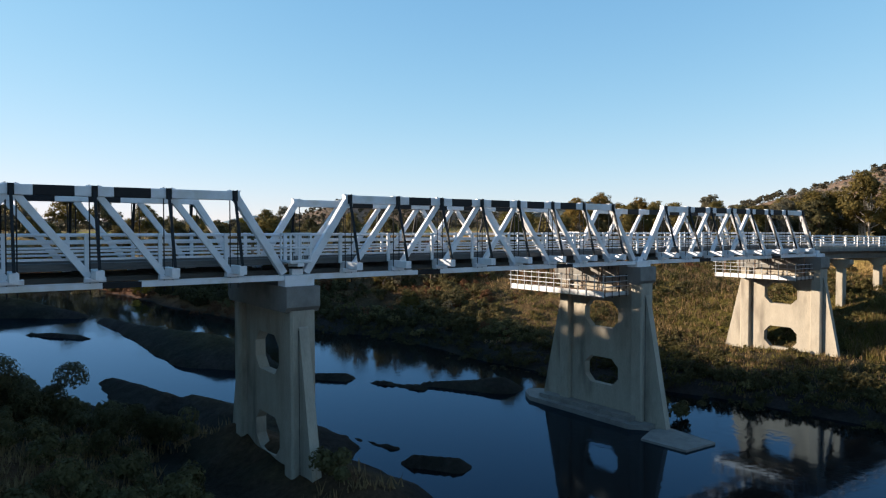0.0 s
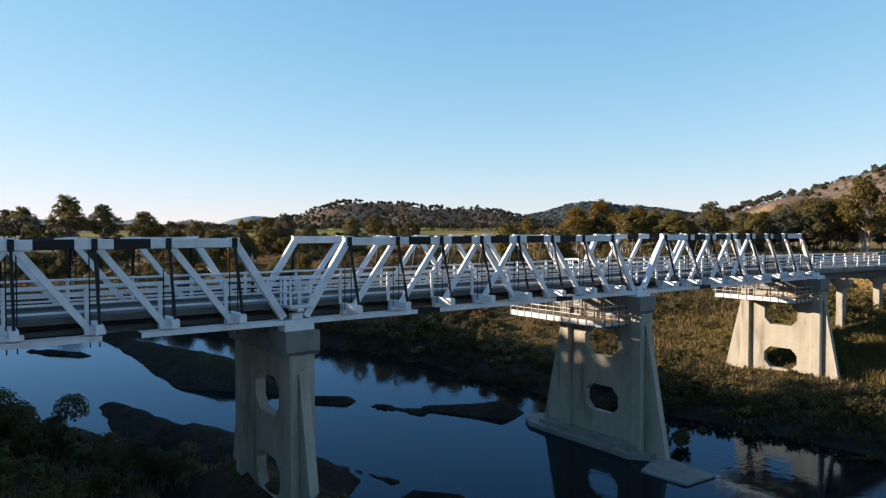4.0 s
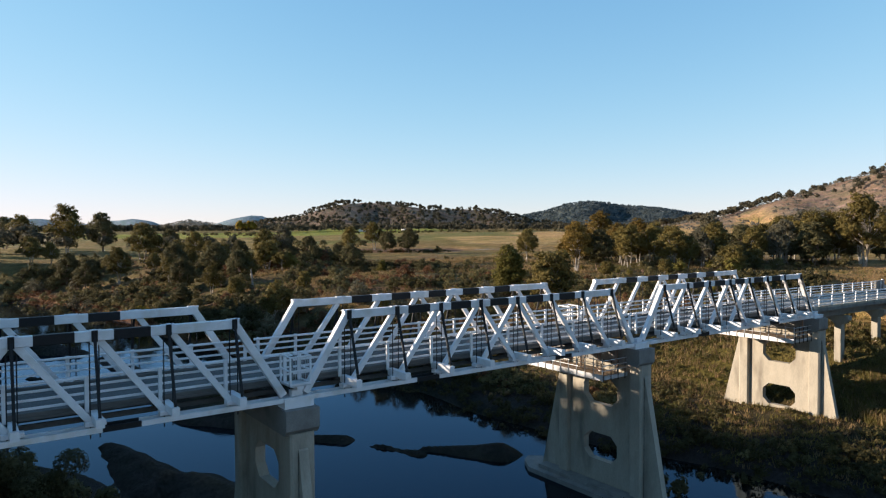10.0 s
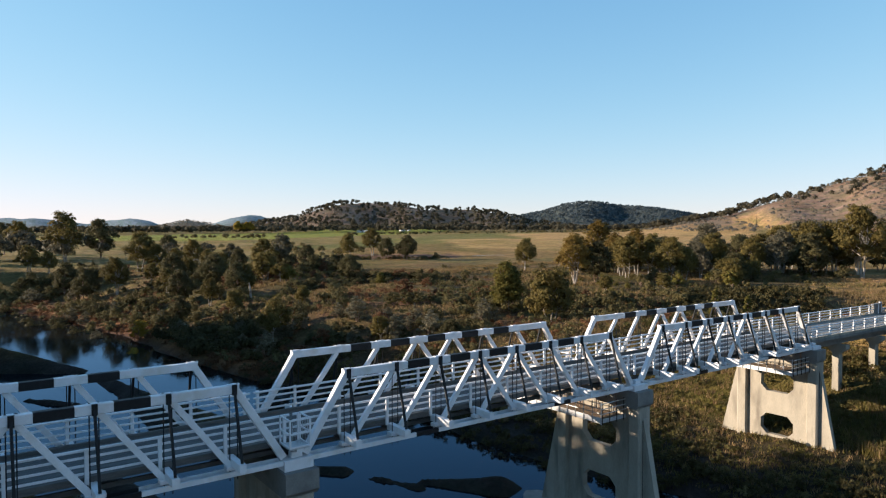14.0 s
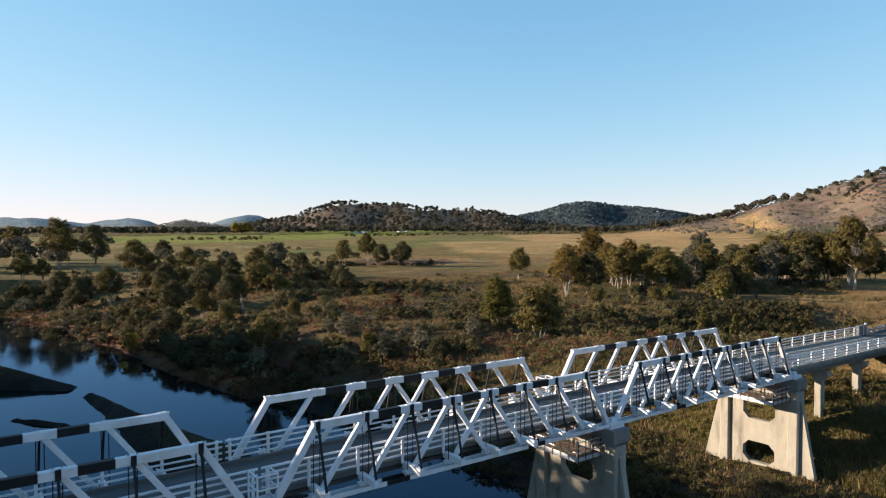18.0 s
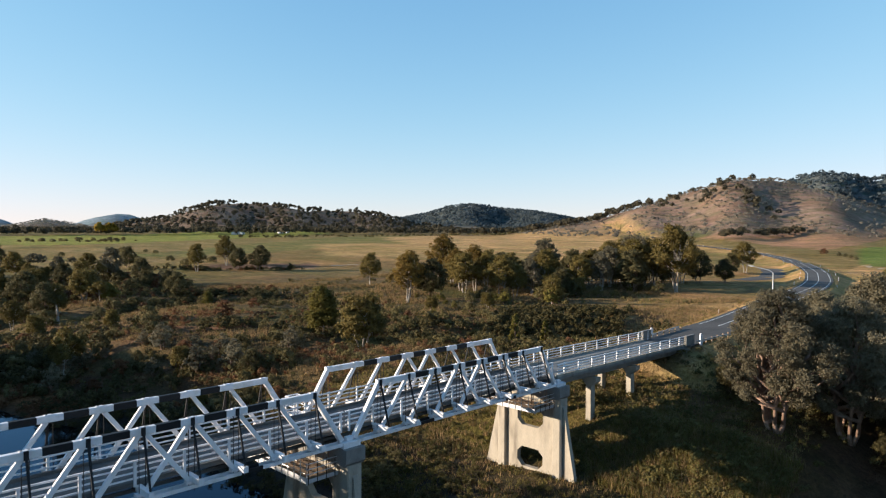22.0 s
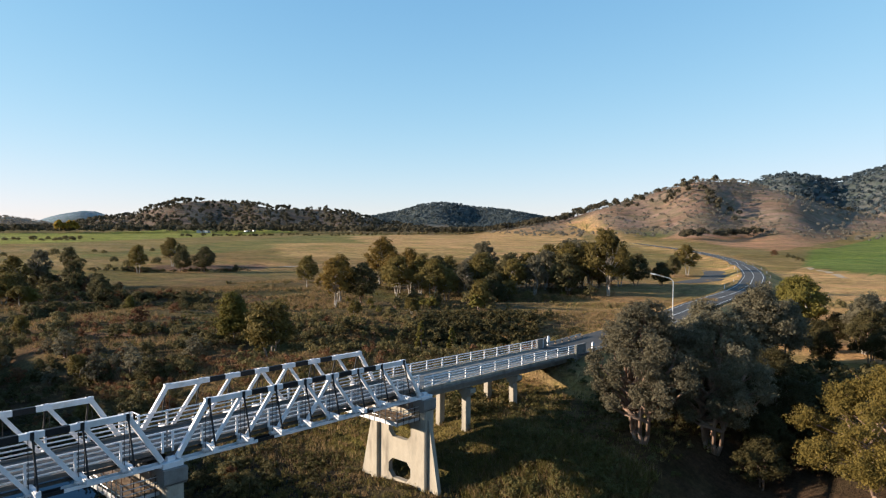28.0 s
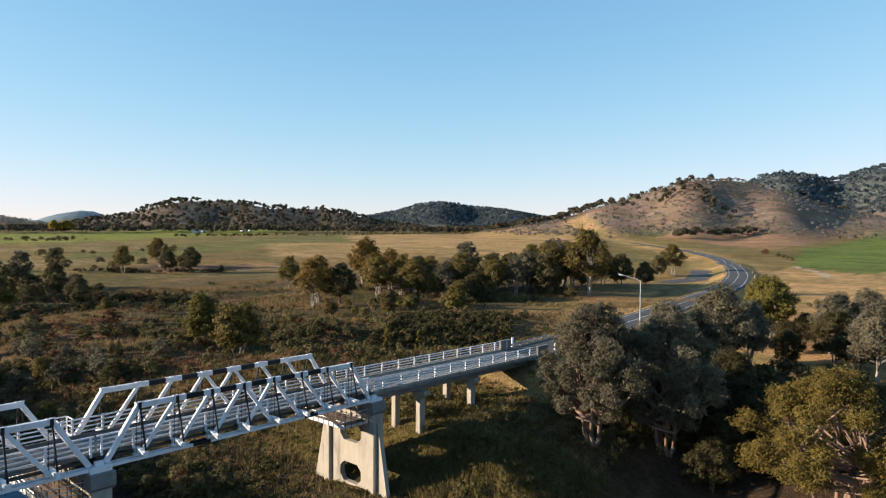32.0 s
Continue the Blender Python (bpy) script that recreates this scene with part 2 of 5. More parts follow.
gra = gt.new("ShaderNodeValToRGB")
gra.color_ramp.elements[0].position, gra.color_ramp.elements[1].position = 0.38, 0.62
gra.color_ramp.elements[0].color, gra.color_ramp.elements[1].color = (0.72, 0.80, 0.58, 1), (1.34, 1.14, 1.12, 1)
gl.new(gpa.outputs["Fac"], gra.inputs["Fac"])
gmu = gt.new("ShaderNodeMix")
gmu.data_type, gmu.blend_type = "RGBA", "MULTIPLY"
gmu.inputs[0].default_value = 1.0
gl.new(prev, gmu.inputs[6])
gl.new(gra.outputs["Color"], gmu.inputs[7])
prev = gmu.outputs[2]
for gs, lo, hi in ((0.02, 0.72, 1.25), (0.25, 0.55, 1.45), (2.2, 0.6, 1.4)):
    gno = gt.new("ShaderNodeTexNoise")
    gno.inputs["Scale"].default_value = gs
    gno.inputs["Detail"].default_value = 6
    gno.inputs["Roughness"].default_value = 0.7
    gl.new(gco.outputs["Object"], gno.inputs["Vector"])
    gmr = gt.new("ShaderNodeMapRange")
    gmr.inputs["From Min"].default_value, gmr.inputs["From Max"].default_value = 0.3, 0.7
    gmr.inputs["To Min"].default_value, gmr.inputs["To Max"].default_value = lo, hi
    gl.new(gno.outputs["Fac"], gmr.inputs["Value"])
    ghs = gt.new("ShaderNodeHueSaturation")
    gl.new(gmr.outputs[0], ghs.inputs["Value"])
    gl.new(prev, ghs.inputs["Color"])
    prev = ghs.outputs["Color"]
gl.new(prev, gb.inputs["Base Color"])
gbp = gt.new("ShaderNodeBump")
gbp.inputs["Strength"].default_value = 1.0
gbp.inputs["Distance"].default_value = 0.7
gl.new(gno.outputs["Fac"], gbp.inputs["Height"])
gl.new(gbp.outputs[0], gb.inputs["Normal"])


# ---- building tools ----
class Shape:
    """Collects plain pieces of one part and turns them into one mesh."""

    def __init__(self):
        self.v, self.f = [], []

    def add(self, verts, faces):
        k = len(self.v)
        self.v += [tuple(p) for p in verts]
        self.f += [tuple(i + k for i in q) for q in faces]
        return self

    def box(self, x0, x1, y0, y1, z0, z1):
        return self.add([(x, y, z) for z in (z0, z1) for x, y in ((x0, y0), (x1, y0), (x1, y1), (x0, y1))],
                        [(3, 2, 1, 0), (4, 5, 6, 7), (0, 1, 5, 4), (1, 2, 6, 5), (2, 3, 7, 6), (3, 0, 4, 7)])

    def beam(self, p, q, w, h, cut=0.12, up=(0, 0, 1)):
        """A squared bar with trimmed edges from p to q; h lies towards up."""
        p, q = Vector(p), Vector(q)
        a = (q - p).normalized()
        s = a.cross(Vector(up))
        s = s.normalized() if s.length > 1e-4 else Vector((0, 1, 0))
        u = s.cross(a)
        c = cut * min(w, h)
        ring = [(-w / 2 + c, -h / 2), (w / 2 - c, -h / 2), (w / 2, -h / 2 + c), (w / 2, h / 2 - c), (w / 2 - c, h / 2), (-w / 2 + c, h / 2), (-w / 2, h / 2 - c), (-w / 2, -h / 2 + c)]
        vs = [o + s * x + u * y for o in (p, q) for x, y in ring]
        return self.add(vs, [tuple(range(7, -1, -1)), tuple(range(8, 16))] + [(i, (i + 1) % 8, 8 + (i + 1) % 8, 8 + i) for i in range(8)])

    def rod(self, p, q, r0, r1=None, n=6):
        p, q = Vector(p), Vector(q)
        r1 = r0 if r1 is None else r1
        a = (q - p).normalized()
        s = a.cross(Vector((0, 0, 1)))
        s = s.normalized() if s.length > 1e-3 else Vector((1, 0, 0))
        u = a.cross(s)
        ring = [(math.cos(2 * math.pi * i / n), math.sin(2 * math.pi * i / n)) for i in range(n)]
        vs = [p + (s * x + u * y) * r0 for x, y in ring] + [q + (s * x + u * y) * r1 for x, y in ring]
        return self.add(vs, [tuple(range(n - 1, -1, -1)), tuple(range(n, 2 * n))] + [(i, (i + 1) % n, n + (i + 1) % n, n + i) for i in range(n)])

    def prism(self, ring, axis, a0, a1):
        """A closed outline in the two axes other than axis, pushed from a0 to a1."""
        def at(p, a):
            return {"x": (a, p[0], p[1]), "y": (p[0], a, p[1]), "z": (p[0], p[1], a)}[axis]
        n = len(ring)
        vs = [at(p, a0) for p in ring] + [at(p, a1) for p in ring]
        return self.add(vs, [tuple(range(n - 1, -1, -1)), tuple(range(n, 2 * n))] + [(i, (i + 1) % n, n + (i + 1) % n, n + i) for i in range(n)])

    def mesh(self, name, material, smooth=False):
        me = bpy.data.meshes.new(name)
        me.from_pydata(self.v, [], self.f)
        bm = bmesh.new()
        bm.from_mesh(me)
        if len(self.v) < 4000:
            bmesh.ops.remove_doubles(bm, verts=bm.verts, dist=0.0005)
        bmesh.ops.recalc_face_normals(bm, faces=bm.faces)
        bm.to_mesh(me)
        bm.free()
        me.materials.append(material)
        if smooth:
            me.polygons.foreach_set("use_smooth", [True] * len(me.polygons))
        return me


def part(name, shape, material, parent, label="", smooth=False):
    """One mesh under a thing or under a part."""
    ob = new(name, shape if isinstance(shape, bpy.types.Mesh) else shape.mesh(name, material, smooth))
    ob.parent = parent
    return tagged(ob, label)


def thing(name, label, category, group="", at=(0, 0, 0), kind=""):
    ob = new(name)
    ob.location = at
    ob.empty_display_size = 0.2
    return tagged(ob, label, category, group, kind)


def quads(name, verts, material):
    """A mesh of loose leaves or blades from an array of n x corners x 3."""
    verts = np.asarray(verts, dtype=np.float32)
    k = verts.shape[1]
    v = verts.reshape(-1, 3)
    n = len(v) // k
    me = bpy.data.meshes.new(name)
    me.vertices.add(len(v))
    me.vertices.foreach_set("co", v.ravel())
    me.loops.add(n * k)
    me.loops.foreach_set("vertex_index", np.arange(n * k, dtype=np.int32))
    me.polygons.add(n)
    me.polygons.foreach_set("loop_start", np.arange(0, n * k, k, dtype=np.int32))
    me.update(calc_edges=True)
    me.materials.append(material)
    return me


def leaves(rng, centres, size, long=1.6, droop=0.0, out=None, loose=0.55):
    """One leaf spray, a pointed one, about each centre; out: the way that its upper side looks."""
    n = len(centres)
    a = rng.normal(size=(n, 3))
    a[:, 2] -= droop
    b = rng.normal(size=(n, 3))
    if out is not None:
        up = out + rng.normal(size=(n, 3)) * loose * 0.6
        up /= np.linalg.norm(up, axis=1)[:, None] + 1e-9
        a -= up * (a * up).sum(1)[:, None]
        a /= np.linalg.norm(a, axis=1)[:, None] + 1e-9
        b = np.cross(up, a)
    else:
        a /= np.linalg.norm(a, axis=1)[:, None]
        b -= a * (a * b).sum(1)[:, None]
        b /= np.linalg.norm(b, axis=1)[:, None]
    s = (size * rng.uniform(0.6, 1.4, n))[:, None]
    a, b = a * s * long / 2, b * s / 2
    return np.stack([centres - a, centres + b * 1.1 + a * 0.6, centres - b * 1.1 + a * 0.6], axis=1)


def ball(rng, n, low=-0.35):
    """Directions over a ball, few of them looking down."""
    d = rng.normal(size=(n, 3))
    d /= np.linalg.norm(d, axis=1)[:, None]
    d[:, 2] = np.where(d[:, 2] < low, -d[:, 2], d[:, 2])
    return d


def crown_points(rng, lobes, n, shell=0.55):
    """Points in uneven lobes (x, y, z, radius, flatness), denser towards their skins."""
    lobes = np.array(lobes)
    w = lobes[:, 3] ** 2
    pick = rng.choice(len(lobes), n, p=w / w.sum())
    d = rng.normal(size=(n, 3))
    d /= np.linalg.norm(d, axis=1)[:, None]
    r = rng.uniform(shell, 1.0, n) ** 0.7 * lobes[pick, 3]
    p = d * r[:, None]
    p[:, 2] *= lobes[pick, 4]
    return p + lobes[pick, :3]


def tree(name, label, seed, height, width, material, bark, n=900, size=0.4, bole=0.3, stems=1, lean=0.15, lobes_n=11, droop=0.4, flat=0.8, shell=0.45, taper=0.0, clump=(0.15, 0.25), full=0.6, limbs=1.0, category="tree", loose=1.0, long=2.1):
    """A trunk with limbs that reach into a crown of clumps of leaf sprays. Stands at the origin."""
    rng = np.random.default_rng(seed)
    ob = thing(name, label, category)
    wood = Shape()
    lobes = []
    base = height * bole
    for k in range(lobes_n):
        t = (k + 0.5) / lobes_n
        ang = k * 2.399 + rng.uniform(-0.5, 0.5)
        zz = base + (height - base) * (0.15 + 0.72 * t)
        spread = width / 2 * (0.72 * math.sin(math.pi * min(1, 0.22 + 0.75 * t)) + 0.05) * rng.uniform(0.55, 1.1)
        if taper:
            spread = width / 2 * (1 - t * taper) * rng.uniform(0.35, 0.7)
        rad = width * rng.uniform(*clump) * (1 - taper * t * 0.5)
        lobes.append((spread * math.cos(ang), spread * math.sin(ang), zz, rad, flat * rng.uniform(0.8, 1.2)))
    th = height * 0.012 + 0.04
    forks = []
    for s in range(stems):
        a = rng.uniform(0, 6.28)
        sx, sy = (math.cos(a), math.sin(a)) if stems > 1 else (0, 0)
        p0 = Vector((sx * 0.3, sy * 0.3, -0.4))
        p1 = Vector((sx * width * 0.08 + rng.uniform(-lean, lean), sy * width * 0.08 + rng.uniform(-lean, lean), base * 0.7))
        p2 = Vector((sx * width * 0.16 + rng.uniform(-lean, lean) * 2, sy * width * 0.16 + rng.uniform(-lean, lean) * 2, base + (height - base) * 0.35))
        wood.rod(p0, p1, th * 1.25, th * 0.9, 8).rod(p1, p2, th * 0.9, th * 0.55, 8)
        forks.append((p1, p2))
    for i, lb in enumerate(lobes):
        p1, p2 = forks[i % len(forks)]
        start = p1.lerp(p2, min(1.0, 0.25 + 0.75 * i / len(lobes)))
        end = Vector(lb[:3])
        mid = start.lerp(end, 0.55) + Vector((rng.uniform(-1, 1), rng.uniform(-1, 1), rng.uniform(-0.6, 0.2))) * width * 0.04
        wood.rod(start, mid, th * 0.42 * limbs, th * 0.26 * limbs, 5).rod(mid, end, th * 0.26 * limbs, th * 0.1, 5)
        for _ in range(0 if category == "shrub" else 2):
            tip = end + Vector(rng.normal(size=3)) * lb[3] * 0.45
            wood.rod(mid.lerp(end, 0.6), tip, th * 0.12 * limbs, th * 0.04, 4)
    part("trunk", wood, bark, ob, smooth=True)
    k = max(30, n // 30)
    clumps = crown_points(rng, lobes, k, shell)
    rad = width * clump[0] * full * rng.uniform(0.6, 1.35, k)
    pick = rng.integers(0, k, n)
    d = ball(rng, n)
    pts = clumps[pick] + d * (rad[pick] * rng.uniform(0.35, 1.2, n))[:, None] * np.array([1.15, 1.15, 0.9])
    mid = clumps.mean(0)
    side = clumps[pick] - mid
    side /= np.linalg.norm(side, axis=1)[:, None] + 1e-6
    part("crown", quads("crown", leaves(rng, pts, size, long, droop, d + 0.6 * side, loose), material), material, ob)
    return ob


def at(x, y, turn=0.0, size=1.0, tall=1.0, sink=0.15):
    return Matrix.Translation((x, y, land(x, y) - sink)) @ Matrix.Rotation(turn, 4, "Z") @ Matrix.Diagonal((size, size, size * tall, 1))


# ---- the lie of the land ----
EAST_Y = [-300, 0, 20, 36, 55, 78, 97, 110, 130, 152, 170, 195, 216, 240, 262, 285, 300]
EAST_X = [85, 60, 56, 52.5, 49.5, 47.5, 42.0, 38.8, 34.2, 33.8, 31.8, 26.3, 20.8, 14.0, -20, -160, -900]
WEST_Y = [-300, -50, 0, 20, 35, 50, 58, 66, 80, 100, 140, 200, 240, 300]
WEST_X = [60, 40, 30, 24, 19, 15.5, 11, 8.5, 1, -7, -12, -20, -120, -1500]
EAST_D = [-60, -8, -3, 0, 2, 6, 12, 18, 20, 23, 27, 36, 47, 58, 90, 250, 1500]
EAST_Z = [-3.0, -2.2, -1.0, 0, 0.7, 1.1, 1.2, 1.35, 2.2, 4.2, 6.4, 7.2, 8.6, 9.7, 10.0, 10.4, 11.5]
FLAT_Z = [-3.0, -2.2, -1.0, 0, 0.8, 1.7, 2.6, 4.6, 5.4, 6.6, 7.8, 9.3, 9.9, 10.0, 10.1, 10.4, 11.5]
WEST_D = [-30, -8, -3, 0, 3, 10, 20, 32, 50, 300]
WEST_Z = [-3.0, -2.2, -1.0, 0, 0.5, 1.4, 4.0, 8.0, 11.0, 12.0]
ROAD_X = [100, 130, 162, 177, 217, 243, 281, 314, 379, 435, 520, 700, 1100]
ROAD_Y = [36.4, 38.3, 42.4, 45.0, 49.5, 54.8, 65.5, 77.0, 103.0, 133.0, 184.0, 320.0, 640.0]
# ridges: distance and depth of the slope from (22, -20), then bearings in degrees and crest heights
RIDGES = [
    (2000, 300, [18, 20.3, 21.8, 24.1, 26.2, 28.2, 30.4, 32.6, 33.9, 35.7, 38.0, 40.3, 43.1, 47], [0, 18, 30, 50, 68, 82, 78, 69, 60, 66, 59, 44, 22, 0]),
    (3600, 450, [37, 39.4, 41.7, 44.1, 46.0, 47.9, 49.8, 51.7, 53.6, 55.9, 58.3, 61], [0, 14, 50, 81, 115, 124, 113, 102, 84, 61, 33, 0]),
    (1400, 330, [50, 53.6, 57.6, 60.6, 62.8, 65.0, 67.1, 69.2, 71.3, 72.5, 75.2, 78.1, 81.2, 88], [0, 10, 30, 52, 66, 86, 97, 105, 107, 99, 74, 52, 32, 8]),
    (2600, 450, [66, 69.3, 71.3, 72.9, 74.4, 76.3, 77.7, 78.8, 80.5, 84, 95], [20, 93, 142, 178, 192, 182, 176, 189, 199, 190, 60]),
    (4300, 300, [16.5, 17.5, 18.8, 20.3, 21.4, 22.6, 24], [5, 45, 68, 89, 68, 38, 0]),
    (2600, 300, [9, 12.0, 13.5, 15.0, 16.0, 17.0, 19], [0, 7, 20, 35, 29, 22, 0]),
    (4350, 250, [-3, 1, 3, 5, 7, 8.3, 9.4, 11, 12.5, 14], [40, 60, 68, 64, 45, 36, 50, 64, 52, 0]),
]
# bars of mud and gravel in the river: ends, half widths, height
BARS = [
    (20.0, 120.0, 25.0, 78.0, 0.8, 5.0, 0.35), (25.0, 78.0, 27.5, 68.0, 5.0, 1.0, 0.3), (3.0, 150.0, 17.5, 129.0, 9.0, 1.2, 0.3),
    (12.2, 72.5, 14.0, 57.0, 0.4, 3.2, 0.3), (15.5, 56.0, 19.0, 42.0, 3.0, 3.5, 0.4), (14.5, 42.0, 16.0, 30.0, 5.0, 5.0, 0.7),
    (22.5, 44.2, 24.2, 38.8, 0.15, 0.4, 0.12), (23.6, 35.6, 25.4, 33.4, 0.7, 0.9, 0.3),
    (28.0, 63.5, 31.5, 60.0, 0.5, 0.9, 0.14), (33.0, 57.0, 35.5, 52.0, 0.3, 0.8, 0.13), (36.5, 53.0, 41.5, 47.5, 0.7, 2.0, 0.2), (9.0, 112.0, 15.0, 103.0, 0.8, 0.7, 0.16),
]


def seg(x, y, x0, y0, x1, y1):
    t = np.clip(((x - x0) * (x1 - x0) + (y - y0) * (y1 - y0)) / ((x1 - x0) ** 2 + (y1 - y0) ** 2), 0, 1)
    return np.hypot(x - x0 - t * (x1 - x0), y - y0 - t * (y1 - y0)), t


def ripple(x, y, s, k=0.0):
    """Cheap uneven waves for ground and shores."""
    return (np.sin(x / s + 1.7 * np.sin(y / s * 0.63 + k)) + np.sin(y / s * 1.31 + 1.3 * np.sin(x / s * 0.81 + k + 2)) + np.sin((x + y) / s * 1.9 + k)) / 3


def road_gap(x, y):
    return np.min([seg(x, y, ROAD_X[i], ROAD_Y[i], ROAD_X[i + 1], ROAD_Y[i + 1])[0] for i in range(len(ROAD_X) - 1)], axis=0)


def hills(x, y):
    az = np.degrees(np.arctan2(x - 22, y + 20))
    r = np.hypot(x - 22, y + 20)
    z = np.zeros_like(x)
    for dist, deep, bearing, crest in RIDGES:
        h = np.interp(az, bearing, crest, 0, 0)
        off = (r - dist * (1 + 0.03 * np.sin(az * 0.9))) / deep
        z = np.maximum(z, h * np.exp(-off * off))
    return np.where(r > 500, z * (1 + 0.05 * ripple(x, y, 70, 1.0)), 0)


def lands(x, y):
    x, y = np.asarray(x, dtype=float), np.asarray(y, dtype=float)
    wob = ripple(x, y, 4.0) * 0.7 + ripple(x, y, 11.0, 2.0) * 1.0
    de = x - np.interp(y, EAST_Y, EAST_X) + wob
    dw = np.interp(y, WEST_Y, WEST_X) - x + wob * 0.8
    north = np.clip((y - 48) / 18, 0, 1)
    ze = np.interp(de, EAST_D, EAST_Z) * (1 - north) + np.interp(de, EAST_D, FLAT_Z) * north
    zw = np.interp(dw, WEST_D, WEST_Z)
    z = np.maximum(ze, zw)
    z = z + np.clip(z, 0, 3) * (ripple(x, y, 7.0, 3.0) * 0.13 + ripple(x, y, 27.0, 5.0) * 0.22)
    for x0, y0, x1, y1, w0, w1, h in BARS:
        d, t = seg(x, y, x0, y0, x1, y1)
        w = w0 + (w1 - w0) * t + wob * 0.35 + ripple(x, y, 0.9, 1.0) * 0.3
        z = np.maximum(z, h - (d - w) * 0.45 - 0.35 * np.clip(d - w + 0.6, 0, 9))
    gd, gt2 = seg(x, y, 92.0, 86.0, 131.0, 49.0)
    z = z - 4.2 * np.exp(-(gd / 7.0) ** 2)
    gd, gt2 = seg(x, y, 66.0, 156.0, 112.0, 150.0)
    z = z - 1.6 * np.exp(-(gd / 7.0) ** 2)
    z = z + 0.9 * np.exp(-(np.hypot(x - 71.5, y - 33.0) / 7.0) ** 2)
    gd, gt2 = seg(x, y, 74.0, 3.0, 98.0, 6.0)
    z = np.where(z > 1.3, np.maximum(z - 4.5 * np.exp(-(gd / 8.0) ** 2), 1.3), z)
    g = road_gap(x, y)
    top = np.interp(x, [95, 103, 130, 600, 1100], [9.9, 12.1, 12.12, 12.1, 12.0])
    bank = np.where(x > 97, top - np.clip(g - 5.0, 0, None) * 0.45, -9)
    near_road = np.clip(1 - (g - 5.0) / 6.0, 0, 1) * (x > 112)
    z = np.maximum(z, bank)
    z = z * (1 - near_road) + np.minimum(z, top) * near_road
    h = hills(x, y)
    return z + h * np.clip(1 - near_road, 0, 1)


def land(x, y):
    return float(lands(np.array([x]), np.array([y]))[0])


def spread(lo, hi, mid, grow):
    """The given even steps, then growing ones out to lo and hi."""
    mid = list(mid)
    s, p = mid[-1] - mid[-2], mid[-1]
    while p < hi:
        s *= grow
        p += s
        mid.append(p)
    s, p = mid[1] - mid[0], mid[0]
    while p > lo:
        s *= grow * 1.06
        p -= s
        mid.insert(0, p)
    return np.array(mid)


gx = spread(-4700, 4700, np.concatenate([np.arange(-10, 56, 0.4), np.arange(56, 112.3, 0.7)]), 1.048)
gy = spread(-3000, 4700, np.concatenate([np.arange(20, 75, 0.4), np.arange(75, 150.2, 0.8)]), 1.048)
GX, GY = np.meshgrid(gx, gy)
GZ = lands(GX, GY)


def field(x, y, ring):
    """True inside a closed outline."""
    hit = np.zeros(x.shape, bool)
    for (ax, ay), (bx, by) in zip(ring, ring[1:] + ring[:1]):
        cross = ((ay > y) != (by > y)) & (x < (bx - ax) * (y - ay) / (by - ay + 1e-9) + ax)
        hit ^= cross
    return hit


